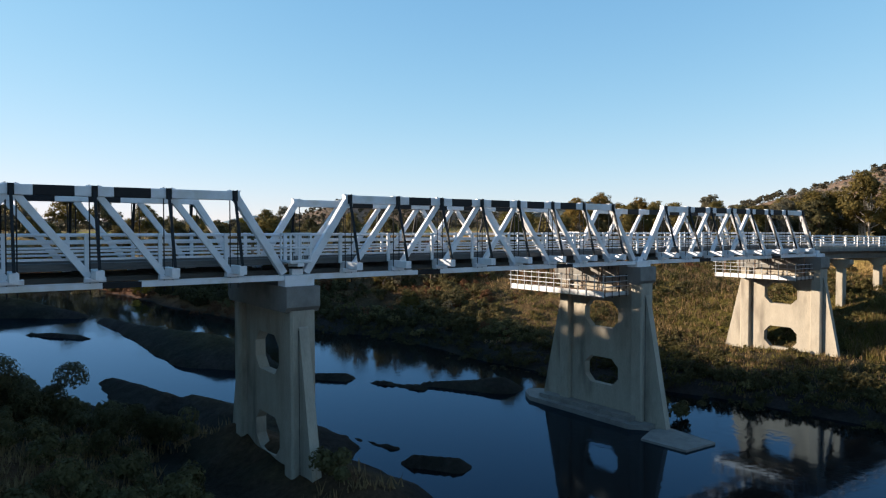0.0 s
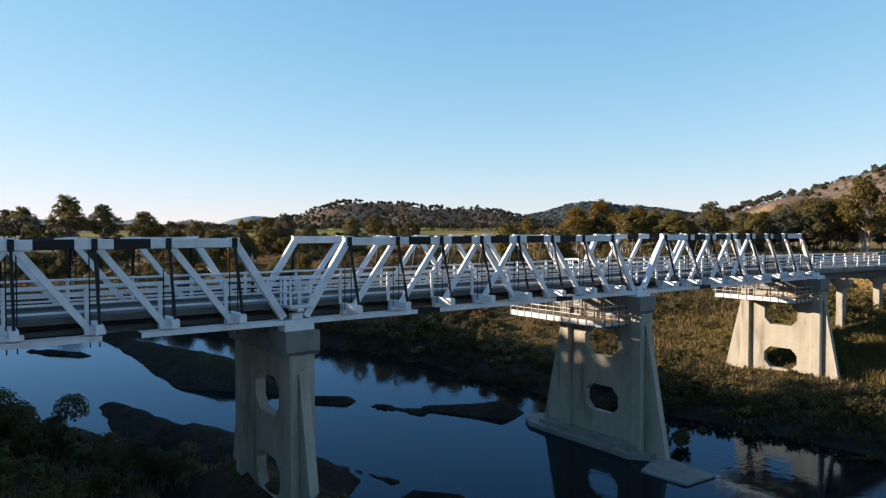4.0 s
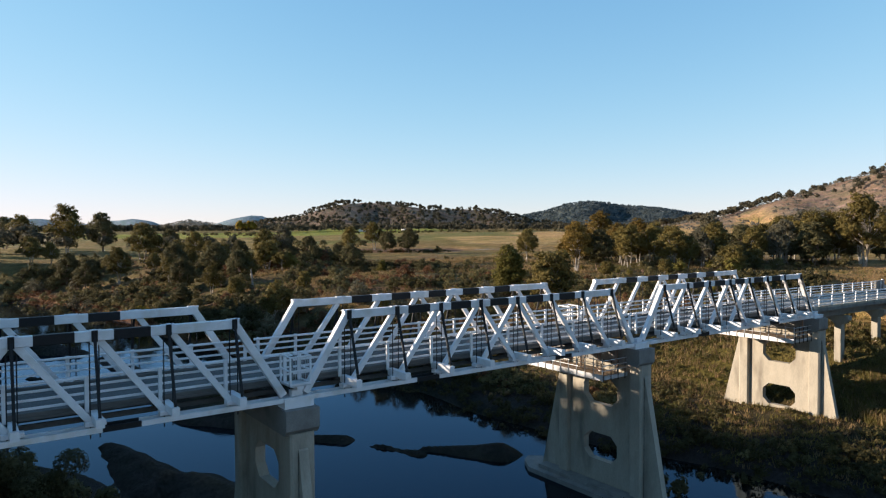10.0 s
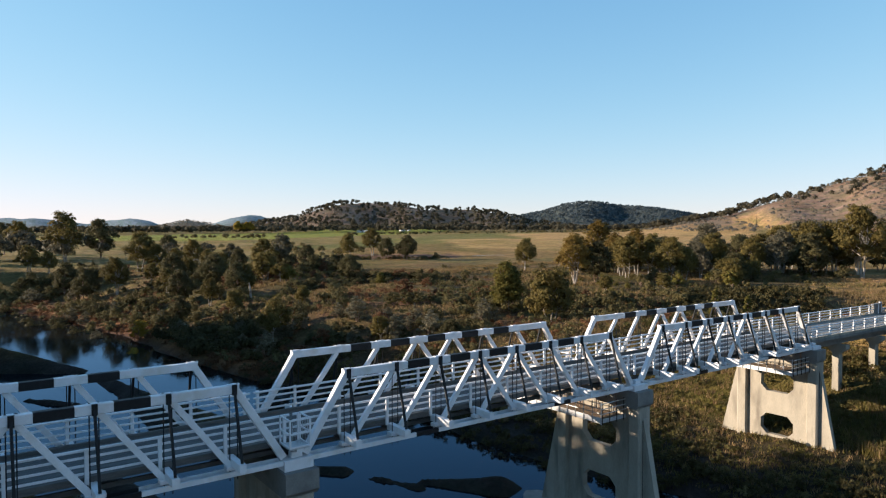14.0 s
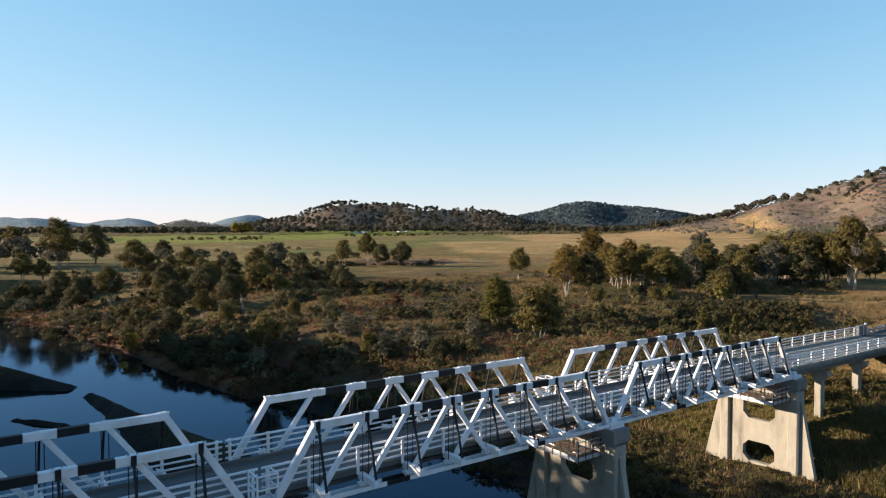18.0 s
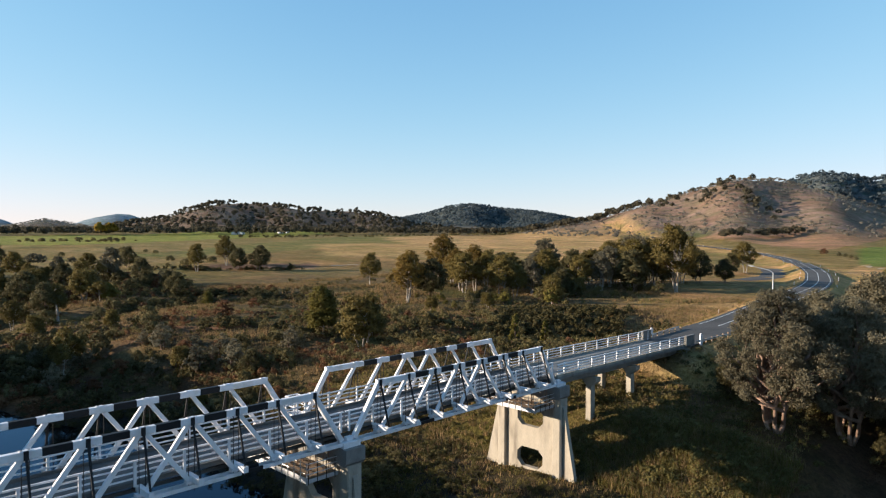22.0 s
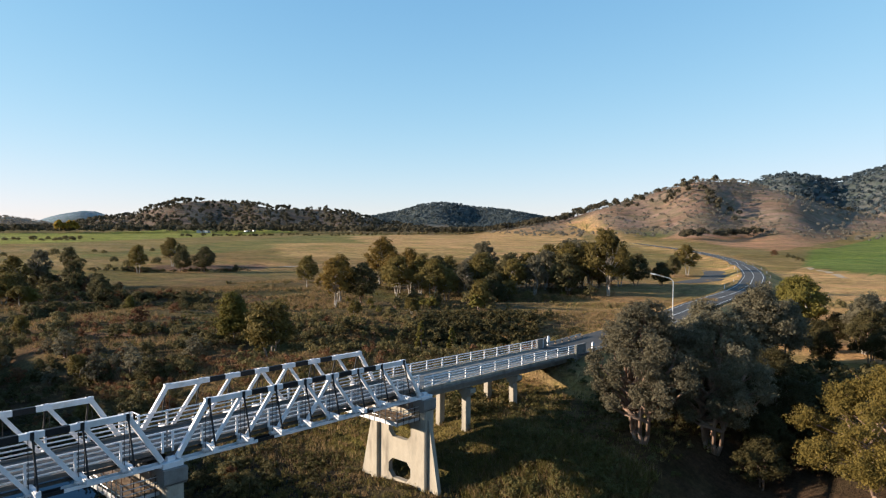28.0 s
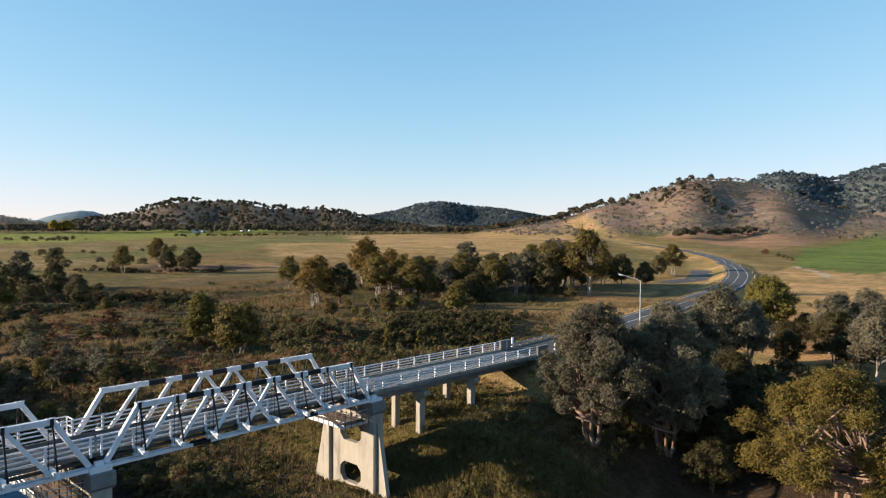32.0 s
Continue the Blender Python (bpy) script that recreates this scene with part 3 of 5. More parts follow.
def cover(x, y, z):
    """What grows where: bare mud, bank scrub, paddocks, crops, hill pasture; far haze and grove shade are tinted in."""
    def tone(c):
        return np.array(c)[None, None, :]
    n1, n2 = ripple(x, y, 6.0, 1)[..., None], ripple(x, y, 31.0, 4)[..., None]
    col = np.ones(x.shape + (1,)) * tone((0.135, 0.098, 0.045))
    col = np.where(n1 + n2 > 0.25, tone((0.150, 0.092, 0.050)), col)
    col = np.where(n1 - n2 > 0.45, tone((0.130, 0.106, 0.038)), col)
    slope = (np.clip(1 - np.abs(y - 45) / 22, 0, 1) * np.clip((x - 56) / 6, 0, 1) * np.clip((104 - x) / 8, 0, 1))[..., None]
    col = col * (1 - slope) + (tone((0.180, 0.152, 0.048)) + 0.03 * n1) * slope
    r = np.hypot(x - 30, y)[..., None]
    plain = tone((0.250, 0.190, 0.070)) + 0.02 * n2
    k = np.clip((r - 190) / 120, 0, 1)
    col = col * (1 - k) + plain * k
    for ring, c in FIELDS:
        col = np.where(field(x, y, ring)[..., None], tone(c) + 0.012 * n2, col)
    h = hills(x, y)[..., None]
    hk = np.clip((h - 5) / 12, 0, 1)
    col = col * (1 - hk) + (tone((0.250, 0.182, 0.138)) + 0.04 * n2) * hk
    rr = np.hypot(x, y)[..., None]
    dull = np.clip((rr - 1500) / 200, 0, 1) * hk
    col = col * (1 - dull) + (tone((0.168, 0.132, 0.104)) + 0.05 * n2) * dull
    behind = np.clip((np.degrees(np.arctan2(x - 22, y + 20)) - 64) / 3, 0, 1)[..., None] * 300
    # far ridges turn blue with distance, haze put into the ground colour
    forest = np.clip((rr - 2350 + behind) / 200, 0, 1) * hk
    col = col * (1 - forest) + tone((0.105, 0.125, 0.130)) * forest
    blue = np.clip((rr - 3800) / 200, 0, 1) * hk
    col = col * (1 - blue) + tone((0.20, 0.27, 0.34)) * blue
    g = road_gap(x, y)[..., None]
    verge = np.clip(1 - (g - 8) / 14, 0, 1) * (x[..., None] > 95)
    col = col * (1 - verge) + tone((0.54, 0.365, 0.155)) * verge
    # mud by the water, its tone lowered further to carry bank shade
    mud = np.clip(1 - (z[..., None] - 1.2) / 2.0, 0, 1) * (x[..., None] < 130)
    col = col * (1 - mud) + tone((0.046, 0.041, 0.037)) * mud
    ledge = np.clip(1 - np.abs(z[..., None] - 1.1) / 1.3, 0, 1) * np.clip((y[..., None] - 95) / 15, 0, 1) * (x[..., None] < 60) * (x[..., None] > np.interp(y, EAST_Y, EAST_X)[..., None] - 4)
    col = col * (1 - ledge) + tone((0.300, 0.150, 0.062)) * ledge
    # ground tone darkened round the grove, shade put into the colour
    grove_shade = np.clip(1.5 - np.hypot((x - 100) / 26, (y - 2) / 24) * 1.5, 0, 1)[..., None]
    col = col * (1 - grove_shade) + tone((0.075, 0.052, 0.030)) * grove_shade
    cut = np.clip(1 - np.hypot((x - 100.5) / 5.5, (y - 35.5) / 5.5) ** 4, 0, 1)[..., None]
    col = col * (1 - cut) + tone((0.40, 0.285, 0.17)) * cut
    return np.clip(col * 0.72, 0.01, 0.8)


FIELDS = [
    ([(150, 380), (420, 330), (720, 420), (1100, 900), (700, 900), (330, 560)], (0.200, 0.185, 0.058)),
    ([(150, 240), (260, 190), (420, 300), (300, 420), (160, 340)], (0.260, 0.180, 0.070)),
    ([(253, 318), (308, 240), (600, 480), (385, 535)], (0.420, 0.290, 0.120)),
    ([(164, 298), (208, 268), (186, 244), (151, 274)], (0.170, 0.110, 0.070)),
    ([(300, 180), (560, 300), (1300, 760), (1150, 1000), (700, 800), (420, 420)], (0.500, 0.330, 0.145)),
    ([(190, 640), (380, 760), (900, 1180), (900, 1420), (300, 1250), (60, 900)], (0.260, 0.270, 0.050)),
    ([(900, 900), (1500, 900), (1600, 1200), (950, 1300)], (0.250, 0.180, 0.080)),
    ([(118, 30), (150, -70), (420, -60), (420, 12), (350, 40), (394, 77), (300, 64), (200, 44)], (0.520, 0.345, 0.150)),
    ([(394, 77), (350, 40), (420, 12), (900, -60), (1200, 60), (1200, 160), (640, 135)], (0.165, 0.215, 0.044)),
    ([(620, 150), (1150, 190), (1150, 420), (800, 330)], (0.370, 0.225, 0.130)),
    ([(820, 330), (1150, 420), (1150, 520), (900, 480)], (0.120, 0.150, 0.042)),
    ([(112, 60), (190, 62), (330, 92), (330, 130), (200, 90)], (0.330, 0.220, 0.090)),
]
ny, nx = GX.shape
gm = bpy.data.meshes.new("ground")
gv = np.stack([GX, GY, GZ], -1).reshape(-1, 3)
gi = np.arange(ny * nx).reshape(ny, nx)
gf = np.stack([gi[:-1, :-1], gi[:-1, 1:], gi[1:, 1:], gi[1:, :-1]], -1).reshape(-1, 4)
gm.vertices.add(len(gv))
gm.vertices.foreach_set("co", gv.astype(np.float32).ravel())
gm.loops.add(gf.size)
gm.loops.foreach_set("vertex_index", gf.astype(np.int32).ravel())
gm.polygons.add(len(gf))
gm.polygons.foreach_set("loop_start", np.arange(0, gf.size, 4, dtype=np.int32))
gm.polygons.foreach_set("use_smooth", np.ones(len(gf), dtype=bool))
gm.update(calc_edges=True)
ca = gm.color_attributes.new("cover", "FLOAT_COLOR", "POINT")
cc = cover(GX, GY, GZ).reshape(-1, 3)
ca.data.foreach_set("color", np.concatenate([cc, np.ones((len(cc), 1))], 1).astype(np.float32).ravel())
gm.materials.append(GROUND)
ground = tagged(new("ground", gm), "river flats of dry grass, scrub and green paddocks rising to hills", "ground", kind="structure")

wm = Shape().add([(-700, -500, 0), (140, -500, 0), (140, 420, 0), (-700, 420, 0)], [(0, 1, 2, 3)]).mesh("water", WATER)
water = tagged(new("water", wm), "still dark river water that mirrors bridge and sky", "river", kind="structure")


def ribbon(xs, ys, off0, off1, lift):
    """A strip along the road, between two offsets from its middle."""
    pts = [Vector((x, y, 0)) for x, y in zip(xs, ys)]
    vs, fs = [], []
    for i, p in enumerate(pts):
        t = (pts[min(i + 1, len(pts) - 1)] - pts[max(i - 1, 0)]).normalized()
        s = Vector((t.y, -t.x, 0))
        for o in (off0, off1):
            q = p + s * o
            z = float(np.interp(q.x, [95, 103, 130, 600, 1100], [12.38, 12.36, 12.26, 12.2, 12.07]))
            vs.append((q.x, q.y, z + lift))
        if i:
            fs.append((2 * i - 2, 2 * i - 1, 2 * i + 1, 2 * i))
    return vs, fs


rd_x = np.concatenate([np.linspace(101.3, 360, 90), np.linspace(370, 1090, 60)])
rd_y = np.interp(rd_x, ROAD_X, ROAD_Y)
for _ in range(6):
    rd_y[1:-1] = (rd_y[:-2] + 2 * rd_y[1:-1] + rd_y[2:]) / 4
road = new("road", Shape().add(*ribbon(rd_x, rd_y, -4.0, 4.0, 0.03)).mesh("road", ASPHALT))
tagged(road, "two-lane grey bitumen road curving away from the bridge", "road", kind="structure")
for o in (-3.2, 3.2):
    part("edge_line", Shape().add(*ribbon(rd_x[8:], rd_y[8:], o - 0.06, o + 0.06, 0.036)), ROADPAINT, road, "white painted edge line")
part("centre_line", Shape().add(*ribbon(rd_x[8:], rd_y[8:], -0.07, 0.07, 0.036)), ROADPAINT, road, "white painted centre line")


def strip(name, label, category, xs, ys, half, material, lift=0.06, level=None):
    """A strip that follows the ground."""
    vs, fs = ribbon(xs, ys, -half, half, 0)
    vs = [(p[0], p[1], level if level else land(p[0], p[1]) + lift) for p in vs]
    return tagged(new(name, Shape().add(vs, fs).mesh(name, material)), label, category, kind="structure")


sx = np.linspace(262, 330, 30)
strip("road_side", "strip of old grey bitumen beside the curve", "road", sx, np.interp(sx, [262, 282, 305, 330], [86, 82, 88, 99]), 4.5, ASPHALT)
sx = np.linspace(326, 396, 30)
strip("track", "pale dirt track into the green paddock", "track", sx, np.interp(sx, [326, 350, 396], [45, 56, 77]), 1.6, DIRT)
# drain drawn as one pale strip in the concrete material
sx = np.linspace(203, 216, 16)
strip("pale_drain", "pale strip of a farm drain in the paddock", "drain", sx, np.interp(sx, [203, 207, 211, 216], [253, 250, 249, 245]), 0.9, CONCRETE, 0.05)


# ---- the bridge ----
YN, YF, YM = 33.0, 39.8, 36.4
PITCH, FIRST = 27.9, -13.35
PIERS = [FIRST + PITCH * i for i in (1, 2, 3)]
ZB, ZT = 12.54, 16.66
FALL = 0.0045


def level(x):
    """How far the deck line lies above its mean height at x."""
    return 0.06 - FALL * (x - FIRST)

NODE0, PANEL = 3.05, 3.085


def truss(x0, y, out, label):
    """One timber truss of a span that starts at x0; out is -1 or 1, the side on which its stays lean out."""
    ob = thing("bridge_truss", label, "bridge truss", "trusses of the bridge", (x0, y, ZB + level(x0)))
    ob.rotation_euler = (0, math.atan(FALL), 0)
    h = ZT - ZB
    nodes = [NODE0 + PANEL * i for i in range(8)]
    end = nodes[-1] + NODE0 - 0.05
    part("top_chord", Shape().beam((nodes[0] - 0.25, 0, h), (nodes[-1] + 0.25, 0, h), 0.36, 0.44, 0.06), WHITE, ob)
    for i in range(1, 6):
        a = nodes[i] + PANEL * 0.25
        part("black_band", Shape().beam((a, 0, h), (a + PANEL * 0.5, 0, h), 0.368, 0.448, 0.06), BLACK, ob, "black painted band")
    for s in (-1, 1):
        part("bottom_chord", Shape().beam((0.25, s * 0.3, 0), (end - 0.2, s * 0.3, 0), 0.12, 0.25, 0.05), WHITE, ob)
        for a in (nodes[1] + 1.25, nodes[6] - 2.85):
            part("black_band", Shape().beam((a, s * 0.3, 0), (a + 1.6, s * 0.3, 0), 0.126, 0.256, 0.05), BLACK, ob, "black painted band")
    for a, b in ((0.5, nodes[0] - 0.12), (end - 0.45, nodes[-1] + 0.12)):
        part("end_post", Shape().beam((a, 0, 0.22), (b, 0, h - 0.1), 0.34, 0.38, 0.06, (1, 0, 0)), WHITE, ob)
    for i in range(7):
        lo, hi = (nodes[i] + 0.22, 0, 0.38), (nodes[i + 1] - 0.2, 0, h - 0.2)
        lo2, hi2 = (nodes[i + 1] - 0.22, 0, 0.38), (nodes[i] + 0.2, 0, h - 0.2)
        if i <= 3:
            part("diagonal", Shape().beam(lo, hi, 0.22, 0.30, 0.06, (1, 0, 0)), WHITE, ob)
        if i >= 3:
            part("diagonal", Shape().beam((lo2[0], 0.005, lo2[2]), (hi2[0], 0.005, hi2[2]), 0.215, 0.30, 0.06, (1, 0, 0)), WHITE, ob)
    for x in nodes:
        part("cross_girder_end", Shape().beam((x, out * -0.6, 0.52), (x, out * 1.32, 0.52), 0.34, 0.40, 0.06), WHITE, ob)
        part("shoe", Shape().beam((x - 0.42, 0, 0.26), (x + 0.42, 0, 0.26), 0.42, 0.22, 0.15), WHITE, ob)
        for dx in (-0.19, 0.19):
            part("hanger_rod", Shape().rod((x + dx, 0, -0.4), (x + dx, 0, h + 0.30), 0.028).box(x + dx - 0.07, x + dx + 0.07, -0.07, 0.07, h + 0.22, h + 0.26), BLACK, ob, "black steel hanger rod")
        part("stay", Shape().beam((x, out * 0.22, h - 0.02), (x, out * 1.2, 0.74), 0.12, 0.12, 0.1, (1, 0, 0)).box(x - 0.12, x + 0.12, out * 0.22 - 0.04, out * 0.22 + 0.04, h - 0.25, h + 0.25), BLACK, ob, "black steel stay leaning outwards")
        part("node_block", Shape().beam((x - 0.3, 0, h + 0.235), (x + 0.3, 0, h + 0.235), 0.26, 0.05, 0.1), WHITE, ob)
    return ob


def pier(x, base, label):
    """Two columns, a pierced wall between them and battered fins outside, under a broad cap."""
    ob = thing("bridge_pier", label, "bridge pier", "piers of the bridge", (x, YM, 0))
    col = Shape()
    for s in (-1, 1):
        c = Shape().prism([(-0.68, s * 3.28), (-0.58, s * 3.18), (0.58, s * 3.18), (0.68, s * 3.28), (0.68, s * 4.12), (0.58, s * 4.24), (-0.58, s * 4.24), (-0.68, s * 4.12)], "z", base, 10.8)
        part("column", c, CONCRETE, ob)
        fin = Shape().prism([(s * 4.1, base), (s * (4.3 + (9.9 - base) * (0.235 if s > 0 else 0.19)), base), (s * 4.3, 9.9), (s * 4.1, 10.2)], "x", -0.26, 0.26)
        part("fin", fin, CONCRETE, ob)
        # thin black strip down the edge between column and fin
        part("edge_strip", Shape().box(-0.275, 0.275, s * 4.25 - 0.02, s * 4.25 + 0.02, base, 9.8), BLACK, ob, "dark strip between column and fin")
    wall = Shape()
    t, y0, y1 = 0.3, -3.2, 3.2
    rows = [(base, 2.2, False), (2.2, 4.9, True), (4.9, 6.75, False), (6.75, 9.45, True), (9.45, 10.8, False)]
    for z0, z1, hole in rows:
        if not hole:
            wall.box(-t, t, y0, y1, z0, z1)
            continue
        a, b, c = 1.72, (z1 - z0) / 2 - 0.27, 0.62
        m = (z0 + z1) / 2
        oc = [(-a + c, m - b), (a - c, m - b), (a, m - b + c), (a, m + b - c), (a - c, m + b), (-a + c, m + b), (-a, m + b - c), (-a, m - b + c)]
        ou = [(oc[0][0], z0), (oc[1][0], z0), (y1, oc[2][1]), (y1, oc[3][1]), (oc[4][0], z1), (oc[5][0], z1), (y0, oc[6][1]), (y0, oc[7][1])]
        cor = {1: (y1, z0), 3: (y1, z1), 5: (y0, z1), 7: (y0, z0)}
        for sx in (-t, t):
            for i in range(8):
                j = (i + 1) % 8
                ring = [oc[i], ou[i]] + ([cor[i]] if i in cor else []) + [ou[j], oc[j]]
                wall.add([(sx, *p) for p in ring], [tuple(range(len(ring)))])
        wall.add([(sx, *p) for p in oc for sx in (-t, t)], [(2 * i, 2 * i + 1, (2 * i + 3) % 16, (2 * i + 2) % 16) for i in range(8)])
    part("pierced_wall", wall, CONCRETE, ob, "wall with two eight-sided openings")
    cap = Shape().prism([(-4.3, 11.0), (-4.05, 10.72), (4.25, 10.72), (4.55, 11.0), (4.55, 12.04), (-4.3, 12.04)], "x", -0.92, 0.92)
    part("cap", cap, CAPSTONE, ob, "grey concrete crosshead")
    dz = level(x)
    for y in (YN - YM, YF - YM):
        part("bearing", Shape().beam((-0.8, y, 12.36 + dz), (0.8, y, 12.36 + dz), 0.96, 0.62, 0.05).beam((-0.3, y, 12.82 + dz), (0.3, y, 12.82 + dz), 0.4, 0.30, 0.1), WHITE, ob, "white painted bearing plate")
    return ob


def railing(x0, xs, length, y, side, top, low, label, grade=0.0):
    """Posts at xs with four rails; side: the way its posts stand from the rails."""
    ob = thing("bridge_railing", label, "railing", "railings of the bridge", (x0, y, low))
    ob.rotation_euler = (0, grade, 0)
    h = top - low
    for x in xs:
        part("post", Shape().beam((x, side * 0.09, -0.1), (x, side * 0.09, h + 0.02), 0.17, 0.13, 0.1, (0, 1, 0)), WHITE, ob)
    part("top_rail", Shape().beam((0, 0, h - 0.06), (length, 0, h - 0.06), 0.13, 0.12, 0.2), WHITE, ob)
    for k in (0.74, 0.50, 0.26):
        part("rail", Shape().beam((0, 0, h * k), (length, 0, h * k), 0.06, 0.11, 0.15), WHITE, ob)
    return ob


DECK = 13.3
for k in range(3):
    x0 = FIRST + PITCH * k
    truss(x0, YN, -1, "white timber truss with black bands and black stays")
    truss(x0, YF, 1, "white timber truss with black bands and black stays")
    for y, s in ((YN + 0.55, -1), (YF - 0.55, 1)):
        railing(x0 + 0.1, [0.3] + [NODE0 + PANEL * i - 0.35 for i in range(8)] + [PITCH - 0.5], PITCH - 0.2, y, s, 14.80 + level(x0), DECK + level(x0), "white railing inside the trusses of the bridge", math.atan(FALL))
    deck = thing("bridge_deck", "grey timber deck of a bridge span on girders", "bridge deck", "decks of the spans", (x0, YM, DECK + level(x0)), "structure")
    deck.rotation_euler = (0, math.atan(FALL), 0)
    for i in range(19):
        y = -2.7 + 0.3 * i
        part("deck_plank", Shape().beam((0.02, y, -0.06), (PITCH - 0.02, y, -0.06), 0.29, 0.12 + 0.008 * (i * 7 % 3), 0.1), DECKING, deck)
    for y in (-2.72, 2.72):
        part("kerb_log", Shape().beam((0.02, y, 0.1), (PITCH - 0.02, y, 0.1), 0.2, 0.22, 0.12), DECKING, deck, "grey timber kerb")
    for i in range(8):
        x = NODE0 + PANEL * i
        part("cross_girder", Shape().beam((x, -2.75, -0.24), (x, 2.75, -0.24), 0.32, 0.38, 0.08), DECKING, deck)
    for y in (-2.2, -0.75, 0.75, 2.2):
        part("stringer", Shape().beam((0.3, y, -0.55), (PITCH - 0.3, y, -0.55), 0.16, 0.24, 0.05), DECKING, deck)

pier(PIERS[0], -0.6, "shaded concrete bridge pier standing on a mud bank")
pier(PIERS[1], -0.6, "concrete bridge pier dappled with shade on a river footing")
pier(PIERS[2], 0.6, "sunlit concrete bridge pier on the grassy bank")

# concrete approach
XA, XB = PIERS[2] + 0.3, 101.2
deck = thing("approach_deck", "concrete approach deck on girders", "bridge deck", "", (XA, YM, 12.82), "structure")
GRADE = math.atan(0.46 / (XB - XA))
deck.rotation_euler = (0, GRADE, 0)
part("slab", Shape().box(0, XB - XA, -3.25, 3.25, -0.3, 0.0), CAPSTONE, deck)
part("surface", Shape().box(0, XB - XA, -2.9, 2.9, 0.0, 0.06), ROADDECK, deck, "pale worn bitumen surface")
for y in (-2.75, 2.75):
    part("kerb", Shape().beam((0, y * 1.10, 0.08), (XB - XA, y * 1.10, 0.08), 0.34, 0.30, 0.1), CONCRETE, deck, "pale concrete kerb")
    part("girder", Shape().box(0, XB - XA, y * 0.8 - 0.22, y * 0.8 + 0.22, -1.1, -0.3), CAPSTONE, deck)
part("girder", Shape().box(0, XB - XA, -0.2, 0.2, -1.1, -0.3), CAPSTONE, deck)
for y, s in ((YN + 0.25, -1), (YF - 0.25, 1)):
    railing(XA, [1.4 + 2.78 * i for i in range(12)], XB - XA, y, -s, 14.20, 12.84, "white railing along the approach", GRADE)
for x in (PIERS[2] + 8.6, PIERS[2] + 17.9):
    g = land(x, YM) - 0.8
    ob = thing("approach_bent", "pale concrete bent of two columns under the approach", "bridge pier", "bents of the approach", (x, YM, 0))
    for y in (-2.05, 2.05):
        part("column", Shape().beam((0, y, g), (0, y, 10.6), 0.85, 0.75, 0.08, (0, 1, 0)), CONCRETE, ob)
    part("crosshead", Shape().prism([(-3.1, 11.0), (-2.6, 10.55), (-1.7, 10.55), (-1.2, 11.05), (1.2, 11.05), (1.7, 10.55), (2.6, 10.55), (3.1, 11.0), (3.1, 11.47), (-3.1, 11.47)], "x", -0.5, 0.5), CONCRETE, ob)
ob = thing("abutment", "concrete abutment at the end of the approach", "abutment", "", (XB, YM, 0), "structure")
part("breast_wall", Shape().box(-0.6, 0.6, -3.6, 3.6, 7.5, 12.05), CAPSTONE, ob)
for s in (-1, 1):
    part("wing_wall", Shape().prism([(0.6, 7.5), (3.4, 9.5), (3.4, 11.9), (0.6, 11.9)], "y", s * 3.3, s * 3.65), CAPSTONE, ob)
ob = thing("abutment", "concrete abutment at the far end of the truss spans", "abutment", "", (FIRST, YM, 0), "structure")
part("breast_wall", Shape().box(-1.6, 0.9, -4.6, 4.6, 4.0, 11.95), CAPSTONE, ob)
# footing of the river pier
ft = thing("pier_footing", "low concrete footing with cutwater in the river", "footing", "", (PIERS[1], 0, 0))
part("footing", Shape().prism([(-1.9, 32.4), (-0.9, 31.2), (0.9, 31.2), (1.9, 32.4), (1.9, 43.0), (0.9, 44.6), (0, 45.2), (-0.9, 44.6), (-1.9, 43.0)], "z", -1.5, 0.38), CAPSTONE, ft)
part("ledge", Shape().prism([(-1.3, 32.7), (1.3, 32.7), (1.3, 42.4), (-1.3, 42.4)], "z", 0.38, 0.72), CAPSTONE, ft)
fb = thing("concrete_block", "broken slab of concrete lying in the river", "concrete block", "", (41.0, 28.9, 0))
part("slab", Shape().prism([(-1.9, 1.2), (-1.6, -2.2), (1.5, -2.4), (1.9, 1.6), (0.5, 2.1)], "z", -1.0, 0.16), CAPSTONE, fb)


